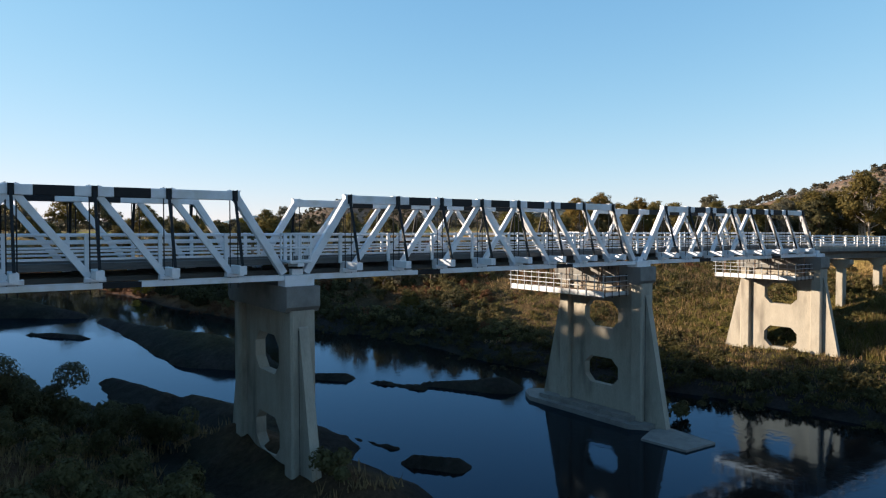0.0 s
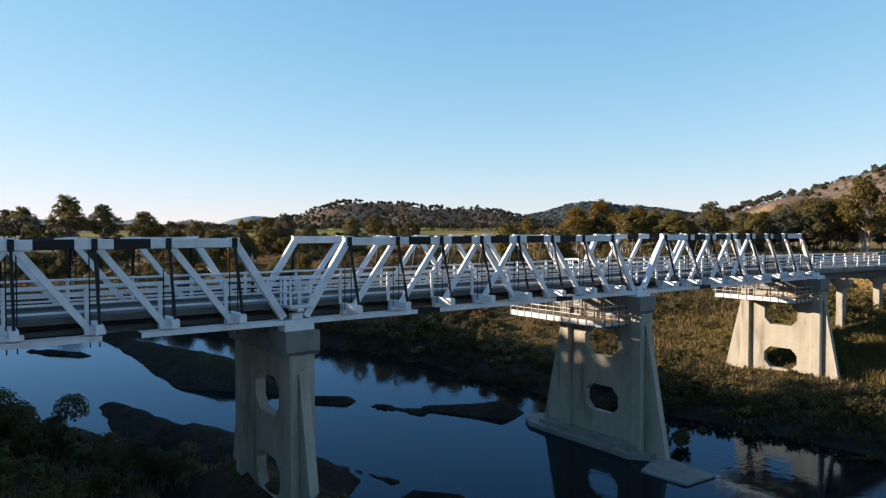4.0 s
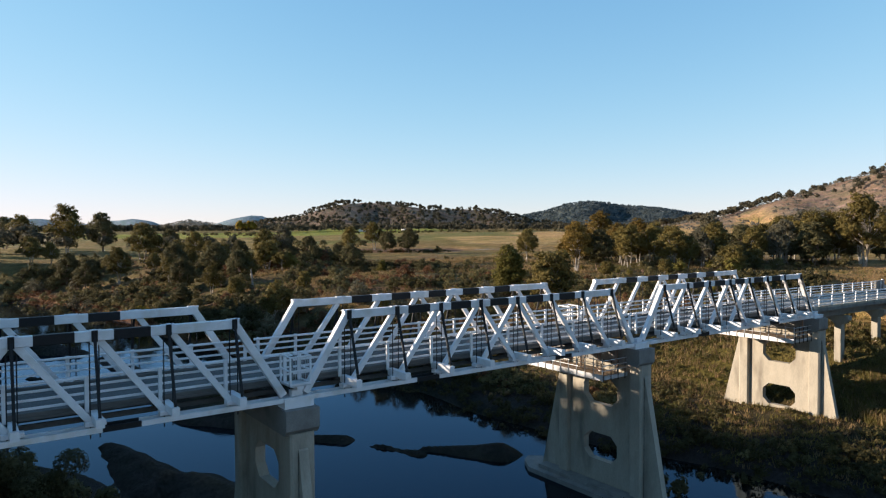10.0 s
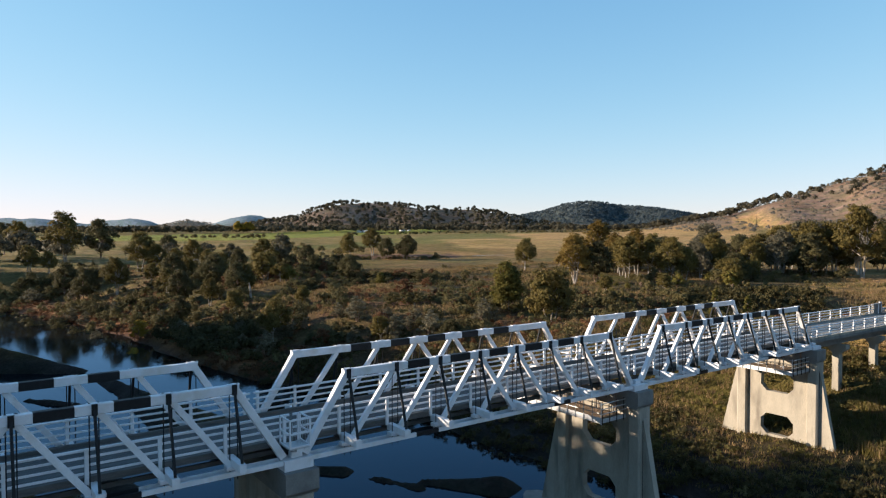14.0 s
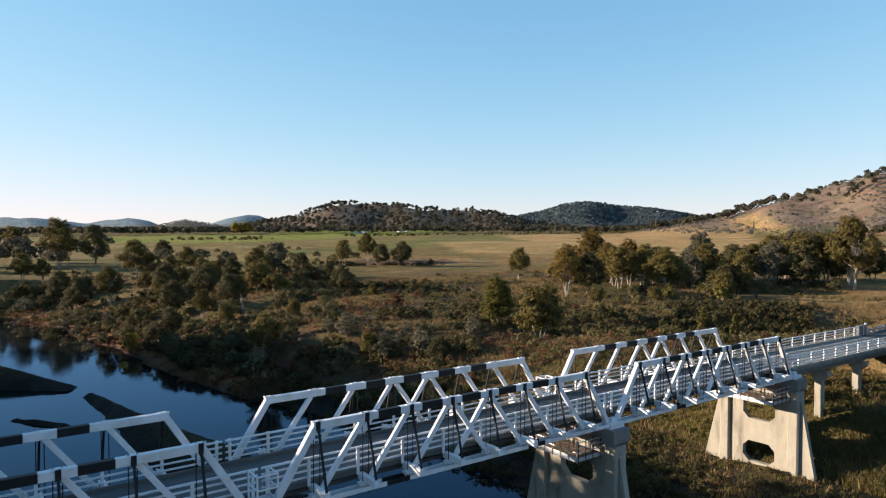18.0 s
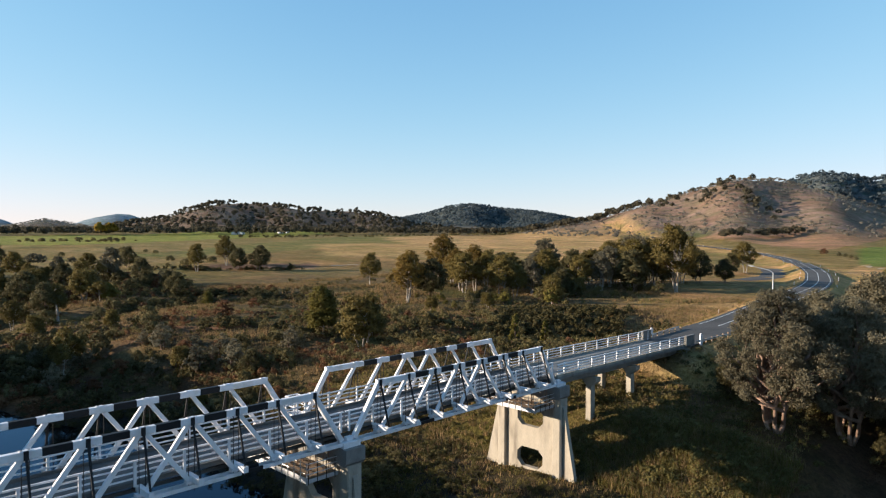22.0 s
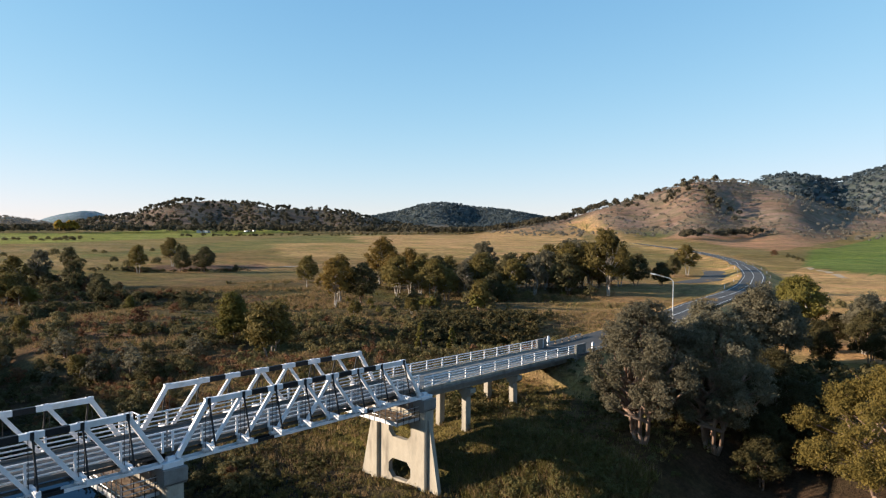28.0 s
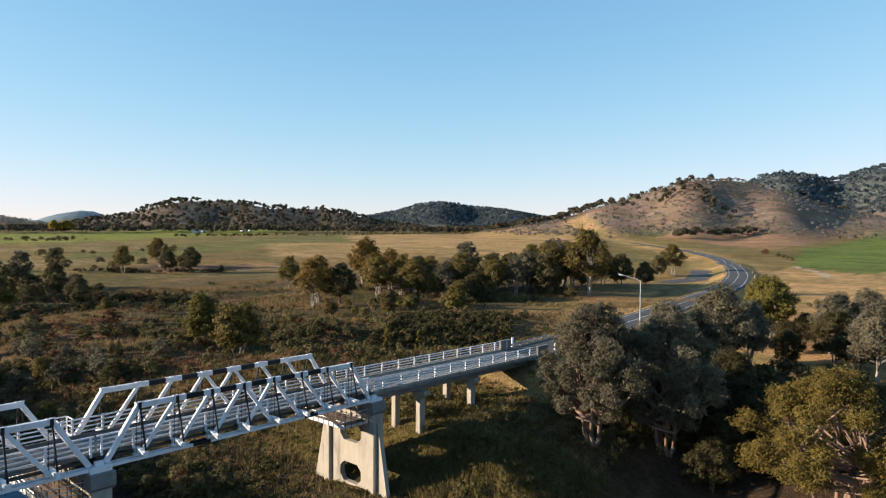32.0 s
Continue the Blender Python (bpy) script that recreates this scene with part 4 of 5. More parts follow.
def scaffold(x0, x1, y0, y1, floor, label):
    """A hung work platform of boards with tube standards and rails."""
    ob = thing("scaffold_platform", label, "scaffold", "work platforms under the bridge", (x0, y0, floor))
    w, d = x1 - x0, y1 - y0
    n = int(d / 0.3)
    for i in range(n):
        part("board", Shape().box(0, w, d * i / n + 0.01, d * (i + 1) / n - 0.01, 0.005 * (i % 3), 0.06 + 0.005 * (i % 3)), TIMBER, ob)
    part("toe_board", Shape().beam((-0.03, 0, 0.06), (-0.03, d, 0.06), 0.04, 0.42, 0.1), WHITE, ob, "white toe board")
    part("toe_board", Shape().beam((0, -0.03, 0.06), (w, -0.03, 0.06), 0.04, 0.30, 0.1), STEEL, ob)
    for i in range(int(d / 0.85) + 1):
        part("standard", Shape().rod((-0.08, i * 0.85, -0.2), (-0.08, i * 0.85, 1.5), 0.035), STEEL, ob)
    for i in range(int(d / 1.7) + 1):
        part("hanger", Shape().rod((w * 0.5, i * 1.7, 0), (w * 0.5, i * 1.7, 2.1), 0.04), DARKBARK, ob, "dark hanger")
        part("hanger", Shape().rod((w * 0.85, i * 1.7 + 0.6, 0), (w * 0.85, i * 1.7 + 0.6, 2.1), 0.04), DARKBARK, ob, "dark hanger")
    for i in range(int(w / 0.8) + 1):
        part("standard", Shape().rod((i * 0.8, -0.08, -0.2), (i * 0.8, -0.08, 1.5), 0.035), BLACK, ob)
    for z in (0.62, 0.98, 1.38):
        part("guard_rail", Shape().rod((-0.12, -0.2, z), (-0.12, d + 0.2, z), 0.03), STEEL, ob)
        part("guard_rail", Shape().rod((-0.2, -0.12, z), (w, -0.12, z), 0.03), STEEL, ob)
    for y in (d * 0.3, d * 0.7):
        part("bearer", Shape().beam((0, y, -0.1), (w + 0.3, y, -0.1), 0.12, 0.16, 0.1), STEEL, ob)
    return ob


scaffold(39.0, PIERS[1] - 0.72, 33.4, 43.6, 10.0, "hung work platform with white toe boards beside the river pier")
scaffold(66.4, PIERS[2] - 0.72, 33.0, 41.6, 9.95, "hung work platform with white toe boards beside the bank pier")


def refuge(x, y, out):
    """A small railed bay that juts out between the end posts over a pier."""
    ob = thing("refuge_cage", "small white steel refuge bay between the trusses", "cage", "refuges", (x, y, 13.35 + level(x)))
    d = out * 1.25
    for px in (-0.55, 0.55):
        for py in (0.0, d):
            part("post", Shape().beam((px, py, 0), (px, py, 1.5), 0.09, 0.09, 0.1, (1, 0, 0)), WHITE, ob)
    for z in (0.06, 0.75, 1.46):
        part("rail", Shape().beam((-0.55, d, z), (0.55, d, z), 0.08, 0.08), WHITE, ob)
        for px in (-0.55, 0.55):
            part("rail", Shape().beam((px, 0, z), (px, d, z), 0.08, 0.08), WHITE, ob)
    for i in range(1, 8):
        part("mesh_bar", Shape().rod((-0.55 + i * 0.1375, d, 0), (-0.55 + i * 0.1375, d, 1.46), 0.010, n=4), STEEL, ob)
    part("floor_plate", Shape().box(-0.55, 0.55, min(0, d), max(0, d), -0.06, 0.0), STEEL, ob)
    part("bracket", Shape().beam((0, 0, -0.2), (0, d, -0.14), 0.36, 0.16), WHITE, ob)
    return ob


refuge(PIERS[0] - 0.1, YN + 0.4, -1)
refuge(PIERS[1] - 0.1, YF - 0.4, 1)

# ends of the approach: parapet blocks, end posts, guard fence, marker posts
for y, s in ((YN - 0.05, -1), (YF + 0.05, 1)):
    ob = thing("end_post", "white bridge end post with rounded top", "post", "end posts", (XB + 4.0, y + s * 0.35, 12.15))
    part("shaft", Shape().beam((0, 0, -0.6), (0, 0, 1.45), 0.55, 0.30, 0.2, (0, 1, 0)), WHITE, ob)
    part("head", Shape().beam((0, 0, 1.45), (0, 0, 1.62), 0.40, 0.24, 0.3, (0, 1, 0)), WHITE, ob)
for y, w in ((YF - 0.2, 2.4), (YN + 0.1, 2.6)):
    ob = thing("parapet_block", "grey concrete parapet block at the railing's end", "concrete block", "parapet blocks", (XB, y, 12.3))
    part("block", Shape().beam((0.05, 0, 0.62), (w, 0, 0.62), 0.34, 1.5, 0.08), CAPSTONE, ob)
    part("coping", Shape().beam((0.0, 0, 1.42), (w + 0.05, 0, 1.42), 0.44, 0.12, 0.2), CAPSTONE, ob)
    part("plinth", Shape().beam((-0.05, 0, -0.3), (w + 0.1, 0, -0.3), 0.5, 0.36, 0.1), CAPSTONE, ob)
for y, s in ((YN - 0.4, -1), (YF + 0.3, 1)):
    ob = thing("guard_fence", "dark steel guard fence on timber posts past the bridge end", "guard rail", "guard fences", (XB + 2.8, y, 12.15))
    for i in range(6):
        part("post", Shape().beam((1 + 2 * i, 0, -0.4), (1 + 2 * i, 0, 0.75), 0.18, 0.15, 0.1, (1, 0, 0)), TIMBER, ob)
    part("rail", Shape().beam((0, -s * 0.1, 0.58), (12, -s * 0.1 + s * 0.9, 0.58), 0.05, 0.30, 0.3), STEEL, ob)
POLE = 21.5 - land(127.0, 30.2)
lamp = thing("street_lamp", "tall grey street lamp with one arm beside the road", "street lamp", "", (127.0, 30.2, land(127.0, 30.2)))
part("pole", Shape().rod((0, 0, -0.5), (0, 0, POLE), 0.12, 0.065, 8), STEEL, lamp)
part("arm", Shape().rod((0, 0, POLE - 0.05), (-0.12, 0.5, POLE + 0.42), 0.06, 0.05, 6).rod((-0.12, 0.5, POLE + 0.42), (-0.72, 2.9, POLE + 1.0), 0.05, 0.04, 6), STEEL, lamp)
lantern = part("lantern", Shape().beam((-0.70, 2.8, POLE + 1.0), (-0.9, 3.6, POLE + 1.16), 0.30, 0.16, 0.3), STEEL, lamp)
part("lens", Shape().beam((-0.73, 2.92, POLE + 0.92), (-0.87, 3.48, POLE + 1.04), 0.22, 0.05, 0.3), LENS, lantern, "frosted glass lens")
part("footing", Shape().beam((0, 0, -0.4), (0, 0, 0.35), 0.5, 0.5, 0.1, (1, 0, 0)), CAPSTONE, lamp, "concrete footing")
gp = None
for i, x in enumerate(list(range(228, 360, 26)) + list(range(385, 520, 40))):
    for s in (-1, 1):
        y = float(np.interp(x, rd_x, rd_y)) + s * 5.2 * 1.1
        m = Matrix.Translation((x, y, land(x, y)))
        if gp is None:
            gp = thing("guide_post", "white roadside guide post with a reflector", "guide post", "guide posts of the road")
            stake = part("stake", Shape().beam((0, 0, -0.3), (0, 0, 1.0), 0.16, 0.08, 0.2, (0, 1, 0)), WHITE, gp)
            part("reflector", Shape().box(-0.09, -0.075, -0.03, 0.03, 0.75, 0.9), REFLECT, stake, "red reflector")
            gp.matrix_world = m
        else:
            copy_thing(gp, m)
for x, y in ((147.4, 47.2), (149.2, 34.2)):
    copy_thing(gp, Matrix.Translation((x, y, land(x, y))))


# ---- trees and shrubs ----
RNG = np.random.default_rng(7)


def plant(kinds, spots):
    """Copies of the model trees at (kind, x, y, height factor)."""
    for kind, x, y, k in spots:
        src = kinds[kind]
        copy_thing(src, at(x, y, RNG.uniform(0, 6.28), k * RNG.uniform(0.92, 1.08), RNG.uniform(0.9, 1.1)))


M = {
    "gum": tree("gum_tree", "grey-green gum tree with pale trunk on the river flat", 1, 11.5, 8.5, LEAF_OLIVE, BARK, 9500, 0.215, 0.20, 2, lobes_n=26, clump=(0.12, 0.2), shell=0.25),
    "gold": tree("gum_tree", "golden-lit gum tree with forked pale trunk", 2, 12.5, 9.5, LEAF_GOLD, BARK, 9500, 0.215, 0.22, 3, lobes_n=26, clump=(0.11, 0.19), shell=0.25),
    "dark": tree("gum_tree", "dense dark gum tree on the river flat", 3, 11.0, 9.0, LEAF_DEEP, DARKBARK, 9500, 0.225, 0.08, 2, lobes_n=26, clump=(0.13, 0.2), shell=0.25),
    "round": tree("round_tree", "broad round-crowned olive tree on the flat", 4, 8.8, 7.8, LEAF_OLIVE, BARK, 9500, 0.2, 0.16, 3, lobes_n=26, clump=(0.13, 0.2), shell=0.25, taper=0.35),
    "willow": tree("willow_tree", "light green willow-like tree", 5, 9.2, 6.2, LEAF_LIME, BARK, 12000, 0.2, 0.10, 1, lobes_n=22, droop=0.9, clump=(0.16, 0.24), taper=0.45),
    "thin": tree("thin_gum_tree", "slender open gum tree with bare pale trunk", 6, 7.0, 6.0, LEAF_OLIVE, BARK, 5000, 0.18, 0.40, 1, lobes_n=10, clump=(0.14, 0.2)),
    "cone": tree("small_conifer", "small narrow conifer by the bridge", 8, 4.5, 2.0, LEAF_LIME, DARKBARK, 2200, 0.15, 0.06, 1, taper=0.85, lobes_n=12),
    "greygum": tree("gum_tree", "pale grey-green gum tree with white limbs", 9, 11.8, 8.0, LEAF_GREY, BARK, 11000, 0.18, 0.24, 3, lobes_n=24, clump=(0.11, 0.18), shell=0.25, full=0.5),
    "bush": tree("shrub", "rounded olive shrub on the river flat", 21, 2.6, 3.2, SCRUB, DARKBARK, 2000, 0.14, 0.04, 3, lobes_n=10, category="shrub", loose=0.8, long=1.7),
    "greybush": tree("shrub", "soft grey-green willow shrub on the bank", 22, 3.0, 3.4, LEAF_GREY, DARKBARK, 2100, 0.14, 0.04, 3, lobes_n=11, droop=-0.6, category="shrub", loose=0.8, long=1.7),
    "rustbush": tree("shrub", "rust brown autumn shrub on the flat", 23, 2.2, 3.0, LEAF_RUST, DARKBARK, 1800, 0.135, 0.04, 3, lobes_n=9, category="shrub", loose=0.8, long=1.7),
    "limebush": tree("shrub", "bright yellow-green shrub among dry grass", 24, 2.8, 2.7, LEAF_LIME, DARKBARK, 2000, 0.14, 0.04, 2, lobes_n=10, category="shrub", loose=0.8, long=1.7),
    "darkbush": tree("shrub", "dense dark green bush on the flat", 25, 3.2, 3.8, LEAF_DEEP, DARKBARK, 2100, 0.155, 0.04, 3, lobes_n=11, category="shrub", loose=0.8, long=1.7),
    "goldbush": tree("shrub", "golden autumn shrub at the river's edge", 26, 3.4, 3.2, LEAF_YELLOW, DARKBARK, 2000, 0.15, 0.05, 2, lobes_n=10, category="shrub", loose=0.8, long=1.7),
}
plant(M, [
    ("thin", 47.5, 116.5, 1.15), ("gum", 138.5, 256.5, 1.0), ("gum", 166.9, 285.4, 1.1), ("dark", 156.3, 255.3, 1.0), ("dark", 162.0, 247.0, 1.05),
    ("dark", 125.4, 293.5, 0.8), ("dark", 87.8, 211.8, 0.8), ("round", 70.3, 177.5, 1.05), ("dark", 96.0, 186.0, 0.6), ("willow", 88.0, 146.7, 0.45),
    ("willow", 84.8, 95.0, 1.2), ("round", 86.0, 85.0, 1.28), ("gum", 147.3, 157.0, 0.95), ("gold", 124.8, 115.8, 1.0), ("gold", 171.9, 149.2, 1.2),
    ("dark", 172.4, 134.0, 0.95), ("gum", 150.8, 106.6, 1.0), ("gum", 153.5, 104.0, 0.9), ("greygum", 162.8, 105.8, 0.9), ("round", 144.7, 85.5, 0.7),
    ("dark", 195.0, 113.1, 1.05), ("gum", 199.1, 109.4, 1.1), ("greygum", 194.7, 99.9, 1.1), ("greygum", 211.8, 97.7, 1.45), ("gum", 205.8, 90.7, 1.4), ("gum", 196.1, 79.3, 1.5),
    ("dark", 242.4, 83.9, 0.9), ("gum", 294.0, 96.0, 1.2), ("dark", 285.0, 98.0, 0.8), ("greygum", 180.0, 118.0, 0.95), ("dark", 186.0, 108.0, 1.0), ("gum", 178.0, 100.0, 0.95),
    ("greygum", 203.0, 104.0, 1.2), ("greygum", 216.0, 104.0, 1.3), ("cone", 100.5, 62.5, 1.2), ("cone", 105.0, 59.5, 1.0),
    ("dark", 60.0, 190.0, 0.8), ("dark", 52.0, 200.0, 0.9), ("gum", 40.0, 215.0, 0.9), ("dark", 33.0, 222.0, 0.9), ("round", 60.0, 165.0, 0.8), ("dark", 76.0, 190.0, 0.7),
    ("dark", 168.0, 112.0, 0.9), ("gum", 175.0, 110.0, 1.0), ("greygum", 183.0, 96.0, 1.0), ("dark", 190.0, 90.0, 1.1), ("gum", 200.0, 95.0, 1.2), ("greygum", 206.0, 84.0, 1.2),
    ("greygum", 188.0, 122.0, 1.0), ("gum", 158.0, 118.0, 1.0), ("dark", 136.0, 118.0, 0.95), ("gold", 132.0, 122.0, 0.95), ("dark", 166.0, 98.0, 0.8), ("gum", 212.0, 110.0, 1.2),
    ("greygum", 222.0, 100.0, 1.1), ("gum", 228.0, 92.0, 1.0), ("dark", 236.0, 90.0, 1.0), ("round", 118.0, 100.0, 0.45), ("round", 106.0, 76.0, 0.4), ("round", 128.0, 92.0, 0.5),
    ("dark", 48.0, 178.0, 0.75), ("round", 66.0, 205.0, 0.9), ("dark", 80.0, 226.0, 0.8), ("dark", 30.0, 240.0, 1.0), ("gum", 56.0, 235.0, 0.9), ("willow", 74.0, 172.0, 0.6),
    ("round", 52.0, 150.0, 0.6), ("dark", 44.0, 164.0, 0.6), ("round", 62.0, 136.0, 0.5), ("round", 60.0, 100.0, 0.55), ("dark", 66.0, 88.0, 0.45), ("round", 55.0, 84.0, 0.42),
    ("gum", 22.0, 260.0, 0.9), ("dark", 10.0, 270.0, 1.0), ("dark", -8.0, 285.0, 1.0),
])
for _ in range(16):
    yy = RNG.uniform(150, 265)
    xx = float(np.interp(yy, EAST_Y, EAST_X)) + RNG.uniform(14, 75)
    plant(M, [(("dark", "gum", "round", "gum", "thin")[RNG.integers(0, 5)], xx, yy, RNG.uniform(0.5, 0.8))])
# the belt of gums between the flat and the dry paddock
plant(M, [
    ("gum", 152.0, 121.0, 1.05), ("gold", 160.0, 124.0, 1.1), ("dark", 169.0, 122.0, 1.1), ("gum", 176.0, 124.0, 1.05), ("dark", 184.0, 116.0, 1.1), ("greygum", 192.0, 122.0, 1.15),
    ("dark", 173.0, 103.0, 0.75), ("round", 168.0, 94.0, 0.8), ("dark", 205.0, 108.0, 1.2), ("gum", 211.0, 103.0, 1.2), ("dark", 217.0, 94.0, 1.1), ("greygum", 225.0, 106.0, 1.2),
    ("dark", 199.0, 101.0, 1.05), ("dark", 191.0, 110.0, 0.95), ("dark", 208.0, 98.0, 1.1), ("round", 158.0, 96.0, 0.75), ("gum", 220.0, 110.0, 1.2), ("dark", 233.0, 98.0, 1.1),
])
# the taller gums behind the bend of the river
plant(M, [
    ("gum", 27.1, 354.8, 1.55), ("gum", 37.8, 302.7, 1.60), ("dark", 54.8, 329.9, 1.50), ("gum", 52.0, 240.4, 1.21), ("dark", 22.9, 396.5, 1.60), ("dark", 86.0, 338.9, 1.01),
    ("gum", 73.8, 255.9, 0.96), ("gum", 79.8, 202.2, 0.90), ("greygum", 84.4, 246.7, 0.76), ("greygum", 88.3, 209.3, 0.95), ("dark", 98.6, 212.2, 0.76),
])
# shrubs seen one by one, then the bands of shrubs along the old channels
plant(M, [
    ("limebush", 89.5, 151.0, 1.2), ("rustbush", 79.4, 122.4, 1.5), ("bush", 72.0, 115.0, 1.3), ("goldbush", 33.5, 156.0, 1.3), ("goldbush", 29.0, 141.0, 0.8), ("limebush", 75.0, 172.0, 1.5),
    ("greybush", 61.4, 97.6, 1.5), ("greybush", 65.8, 93.0, 1.5), ("greybush", 74.2, 89.1, 1.5), ("greybush", 62.0, 112.0, 1.5), ("greybush", 68.0, 101.0, 0.9), ("greybush", 57.0, 104.0, 0.9), ("bush", 70.0, 84.0, 1.0),
    ("rustbush", 92.0, 132.0, 1.0), ("darkbush", 101.0, 74.0, 0.9), ("bush", 108.0, 82.0, 0.9), ("bush", 118.0, 88.0, 1.1), ("bush", 131.0, 100.0, 1.2), ("limebush", 139.0, 96.0, 1.2), ("bush", 146.0, 90.0, 1.6), ("limebush", 143.0, 85.0, 1.5),
    ("rustbush", 521.8, 127.6, 2.0), ("darkbush", 500.0, 113.0, 0.9), ("darkbush", 486.0, 106.0, 0.8), ("bush", 470.0, 99.0, 0.8), ("darkbush", 455.0, 93.0, 0.7), ("darkbush", 545.0, 135.0, 1.0),
])
for n, x0, y0, x1, y1, wide, size, kinds in (
    (26, 66, 160, 112, 150, 3.0, (0.7, 1.3), ("darkbush", "bush", "bush", "rustbush")), (18, 92, 175, 118, 158, 3.5, (0.6, 1.2), ("bush", "darkbush", "bush", "rustbush")),
    (20, 133, 275, 178, 240, 4.0, (0.5, 1.0), ("darkbush", "rustbush", "bush")), (14, 100, 76, 131, 50, 3.0, (0.4, 0.8), ("bush", "darkbush", "bush", "rustbush")),
    (26, 52, 110, 42, 150, 5.0, (0.6, 1.4), ("bush", "darkbush", "greybush", "rustbush")), (26, 40, 150, 26, 205, 5.0, (0.7, 1.5), ("darkbush", "bush", "greybush", "bush")),
    (22, 60, 70, 66, 115, 5.0, (0.5, 1.1), ("bush", "greybush", "darkbush", "rustbush")), (20, 50, 120, 66, 205, 7.0, (0.8, 1.6), ("bush", "darkbush", "bush", "rustbush")),
    (24, 70, 180, 100, 205, 8.0, (0.8, 1.7), ("darkbush", "bush", "rustbush", "greybush")), (24, 145, 96, 200, 84, 5.0, (0.5, 1.3), ("bush", "darkbush", "limebush", "bush")),
    (18, 72, 128, 118, 112, 8.0, (0.3, 0.7), ("bush", "rustbush", "bush")), (18, 100, 96, 150, 120, 8.0, (0.3, 0.7), ("bush", "limebush", "rustbush")),
    (12, 54, 66, 60, 48, 3.0, (0.4, 0.8), ("bush", "rustbush", "darkbush")), (20, 30, 215, 0, 262, 8.0, (0.9, 1.7), ("darkbush", "bush", "greybush")),
):
    for _ in range(n):
        t = RNG.uniform()
        plant(M, [(kinds[RNG.integers(0, len(kinds))], x0 + (x1 - x0) * t + RNG.normal() * wide, y0 + (y1 - y0) * t + RNG.normal() * wide, RNG.uniform(*size))])
for k in M.values():
    k.location = (158 + 4 * list(M.values()).index(k), 128 + 5 * list(M.values()).index(k), 0)
    k.location.z = land(k.location.x, k.location.y) - 0.15

# the grove beside the approach
N = {
    "big": tree("river_gum", "large grey-green river gum with several reddish stems", 11, 17.0, 13.8, LEAF_GREY, DARKBARK, 85000, 0.10, 0.10, 7, limbs=2.4, lobes_n=54, droop=1.2, loose=1.6, long=2.8, flat=1.1, clump=(0.06, 0.11), shell=0.25, full=0.5),
    "olive": tree("wattle_tree", "olive and gold wattle tree with bare lower branches", 12, 13.5, 18.0, LEAF_WATTLE, DARKBARK, 90000, 0.095, 0.10, 6, limbs=1.8, lobes_n=52, droop=0.6, loose=1.6, long=2.4, flat=0.8, clump=(0.055, 0.10), shell=0.15, full=0.46),
    "shade": tree("grove_tree", "dark shaded tree in the approach grove, also on the unseen bank", 13, 13.5, 11.0, LEAF_DARK, DARKBARK, 20000, 0.2, 0.10, 3, lobes_n=40, clump=(0.11, 0.18), shell=0.2),
    "grey": tree("grove_tree", "grey-green tree in the grove beside the approach", 14, 13.0, 10.0, LEAF_GREY, BARK, 30000, 0.165, 0.25, 3, lobes_n=40, clump=(0.10, 0.18), shell=0.2),
    "tall": tree("grove_tree", "tall open dark gum on the shaded, unseen bank", 16, 13.5, 11.0, LEAF_DARK, DARKBARK, 6500, 0.40, 0.12, 3, lobes_n=36, clump=(0.10, 0.18), shell=0.2, full=0.5),
    "lime": tree("grove_tree", "yellow-green tree at the edge of the grove", 15, 11.0, 9.0, LEAF_LIME, BARK, 26000, 0.16, 0.3, 3, lobes_n=34, clump=(0.10, 0.18), shell=0.2),
}
for kind, x, y, k in (("big", 88.9, 17.0, 1.0), ("olive", 88.5, -6.5, 1.0), ("shade", 98.0, 13.0, 0.8), ("grey", 118.0, 14.0, 0.98), ("lime", 149.0, 17.0, 1.15), ("tall", -75.0, 90.0, 1.5)):
    N[kind].matrix_world = at(x, y, 0.6, k)
plant(N, [
    ("shade", 103.0, 6.0, 0.80), ("grey", 112.0, 19.0, 0.96), ("grey", 104.0, 20.0, 0.75), ("grey", 124.0, 12.0, 0.7), ("grey", 126.0, 17.0, 0.65),
    ("shade", 132.0, 9.0, 0.50), ("grey", 128.0, -3.0, 0.9), ("shade", 100.0, -4.0, 0.72), ("shade", 94.0, 6.0, 0.64), ("grey", 140.0, -2.0, 0.6), 
    ("big", 95.5, 11.5, 0.96), ("shade", 98.0, -1.0, 0.56),
    ("shade", 95.0, 24.0, 0.50), ("shade", 104.0, 13.0, 0.64), ("shade", 99.0, 7.0, 0.64), ("shade", 108.0, 9.0, 0.72), 
    ("grey", 152.0, 2.0, 0.8), ("shade", 143.0, 12.0, 0.50), ("shade", 138.0, 4.0, 0.75), ("grey", 146.0, 6.0, 0.70), ("shade", 150.0, 11.0, 0.60), ("grey", 160.0, 8.0, 0.70), ("shade", 133.0, 0.0, 0.70),
])
# the tall trees of the other bank, out of view, set to shade the river
for i, yy in enumerate(range(38, 205, 7)):
    for j, back in enumerate((0.0, 11.0)):
        x, y = min(-15.0, float(np.interp(yy, WEST_Y, WEST_X)) - 8.0) - back + 1.5 * math.sin(i * 2.3 + j), yy + 2.0 * math.sin(i * 1.7 + 2 * j)
        top = float(np.interp(y, [38, 60, 74, 84, 92, 104, 116, 125, 140, 170, 205], [24, 26.5, 28.5, 29, 29.5, 30, 28.5, 29, 30, 34, 35])) + 1.0 * math.sin(i * 2.9 + 1.3 * j)
        copy_thing(N["tall"], at(x, y, i * 1.9 + j, (top - land(x, y)) / 13.5 / N["tall"].scale.x, 1.0))

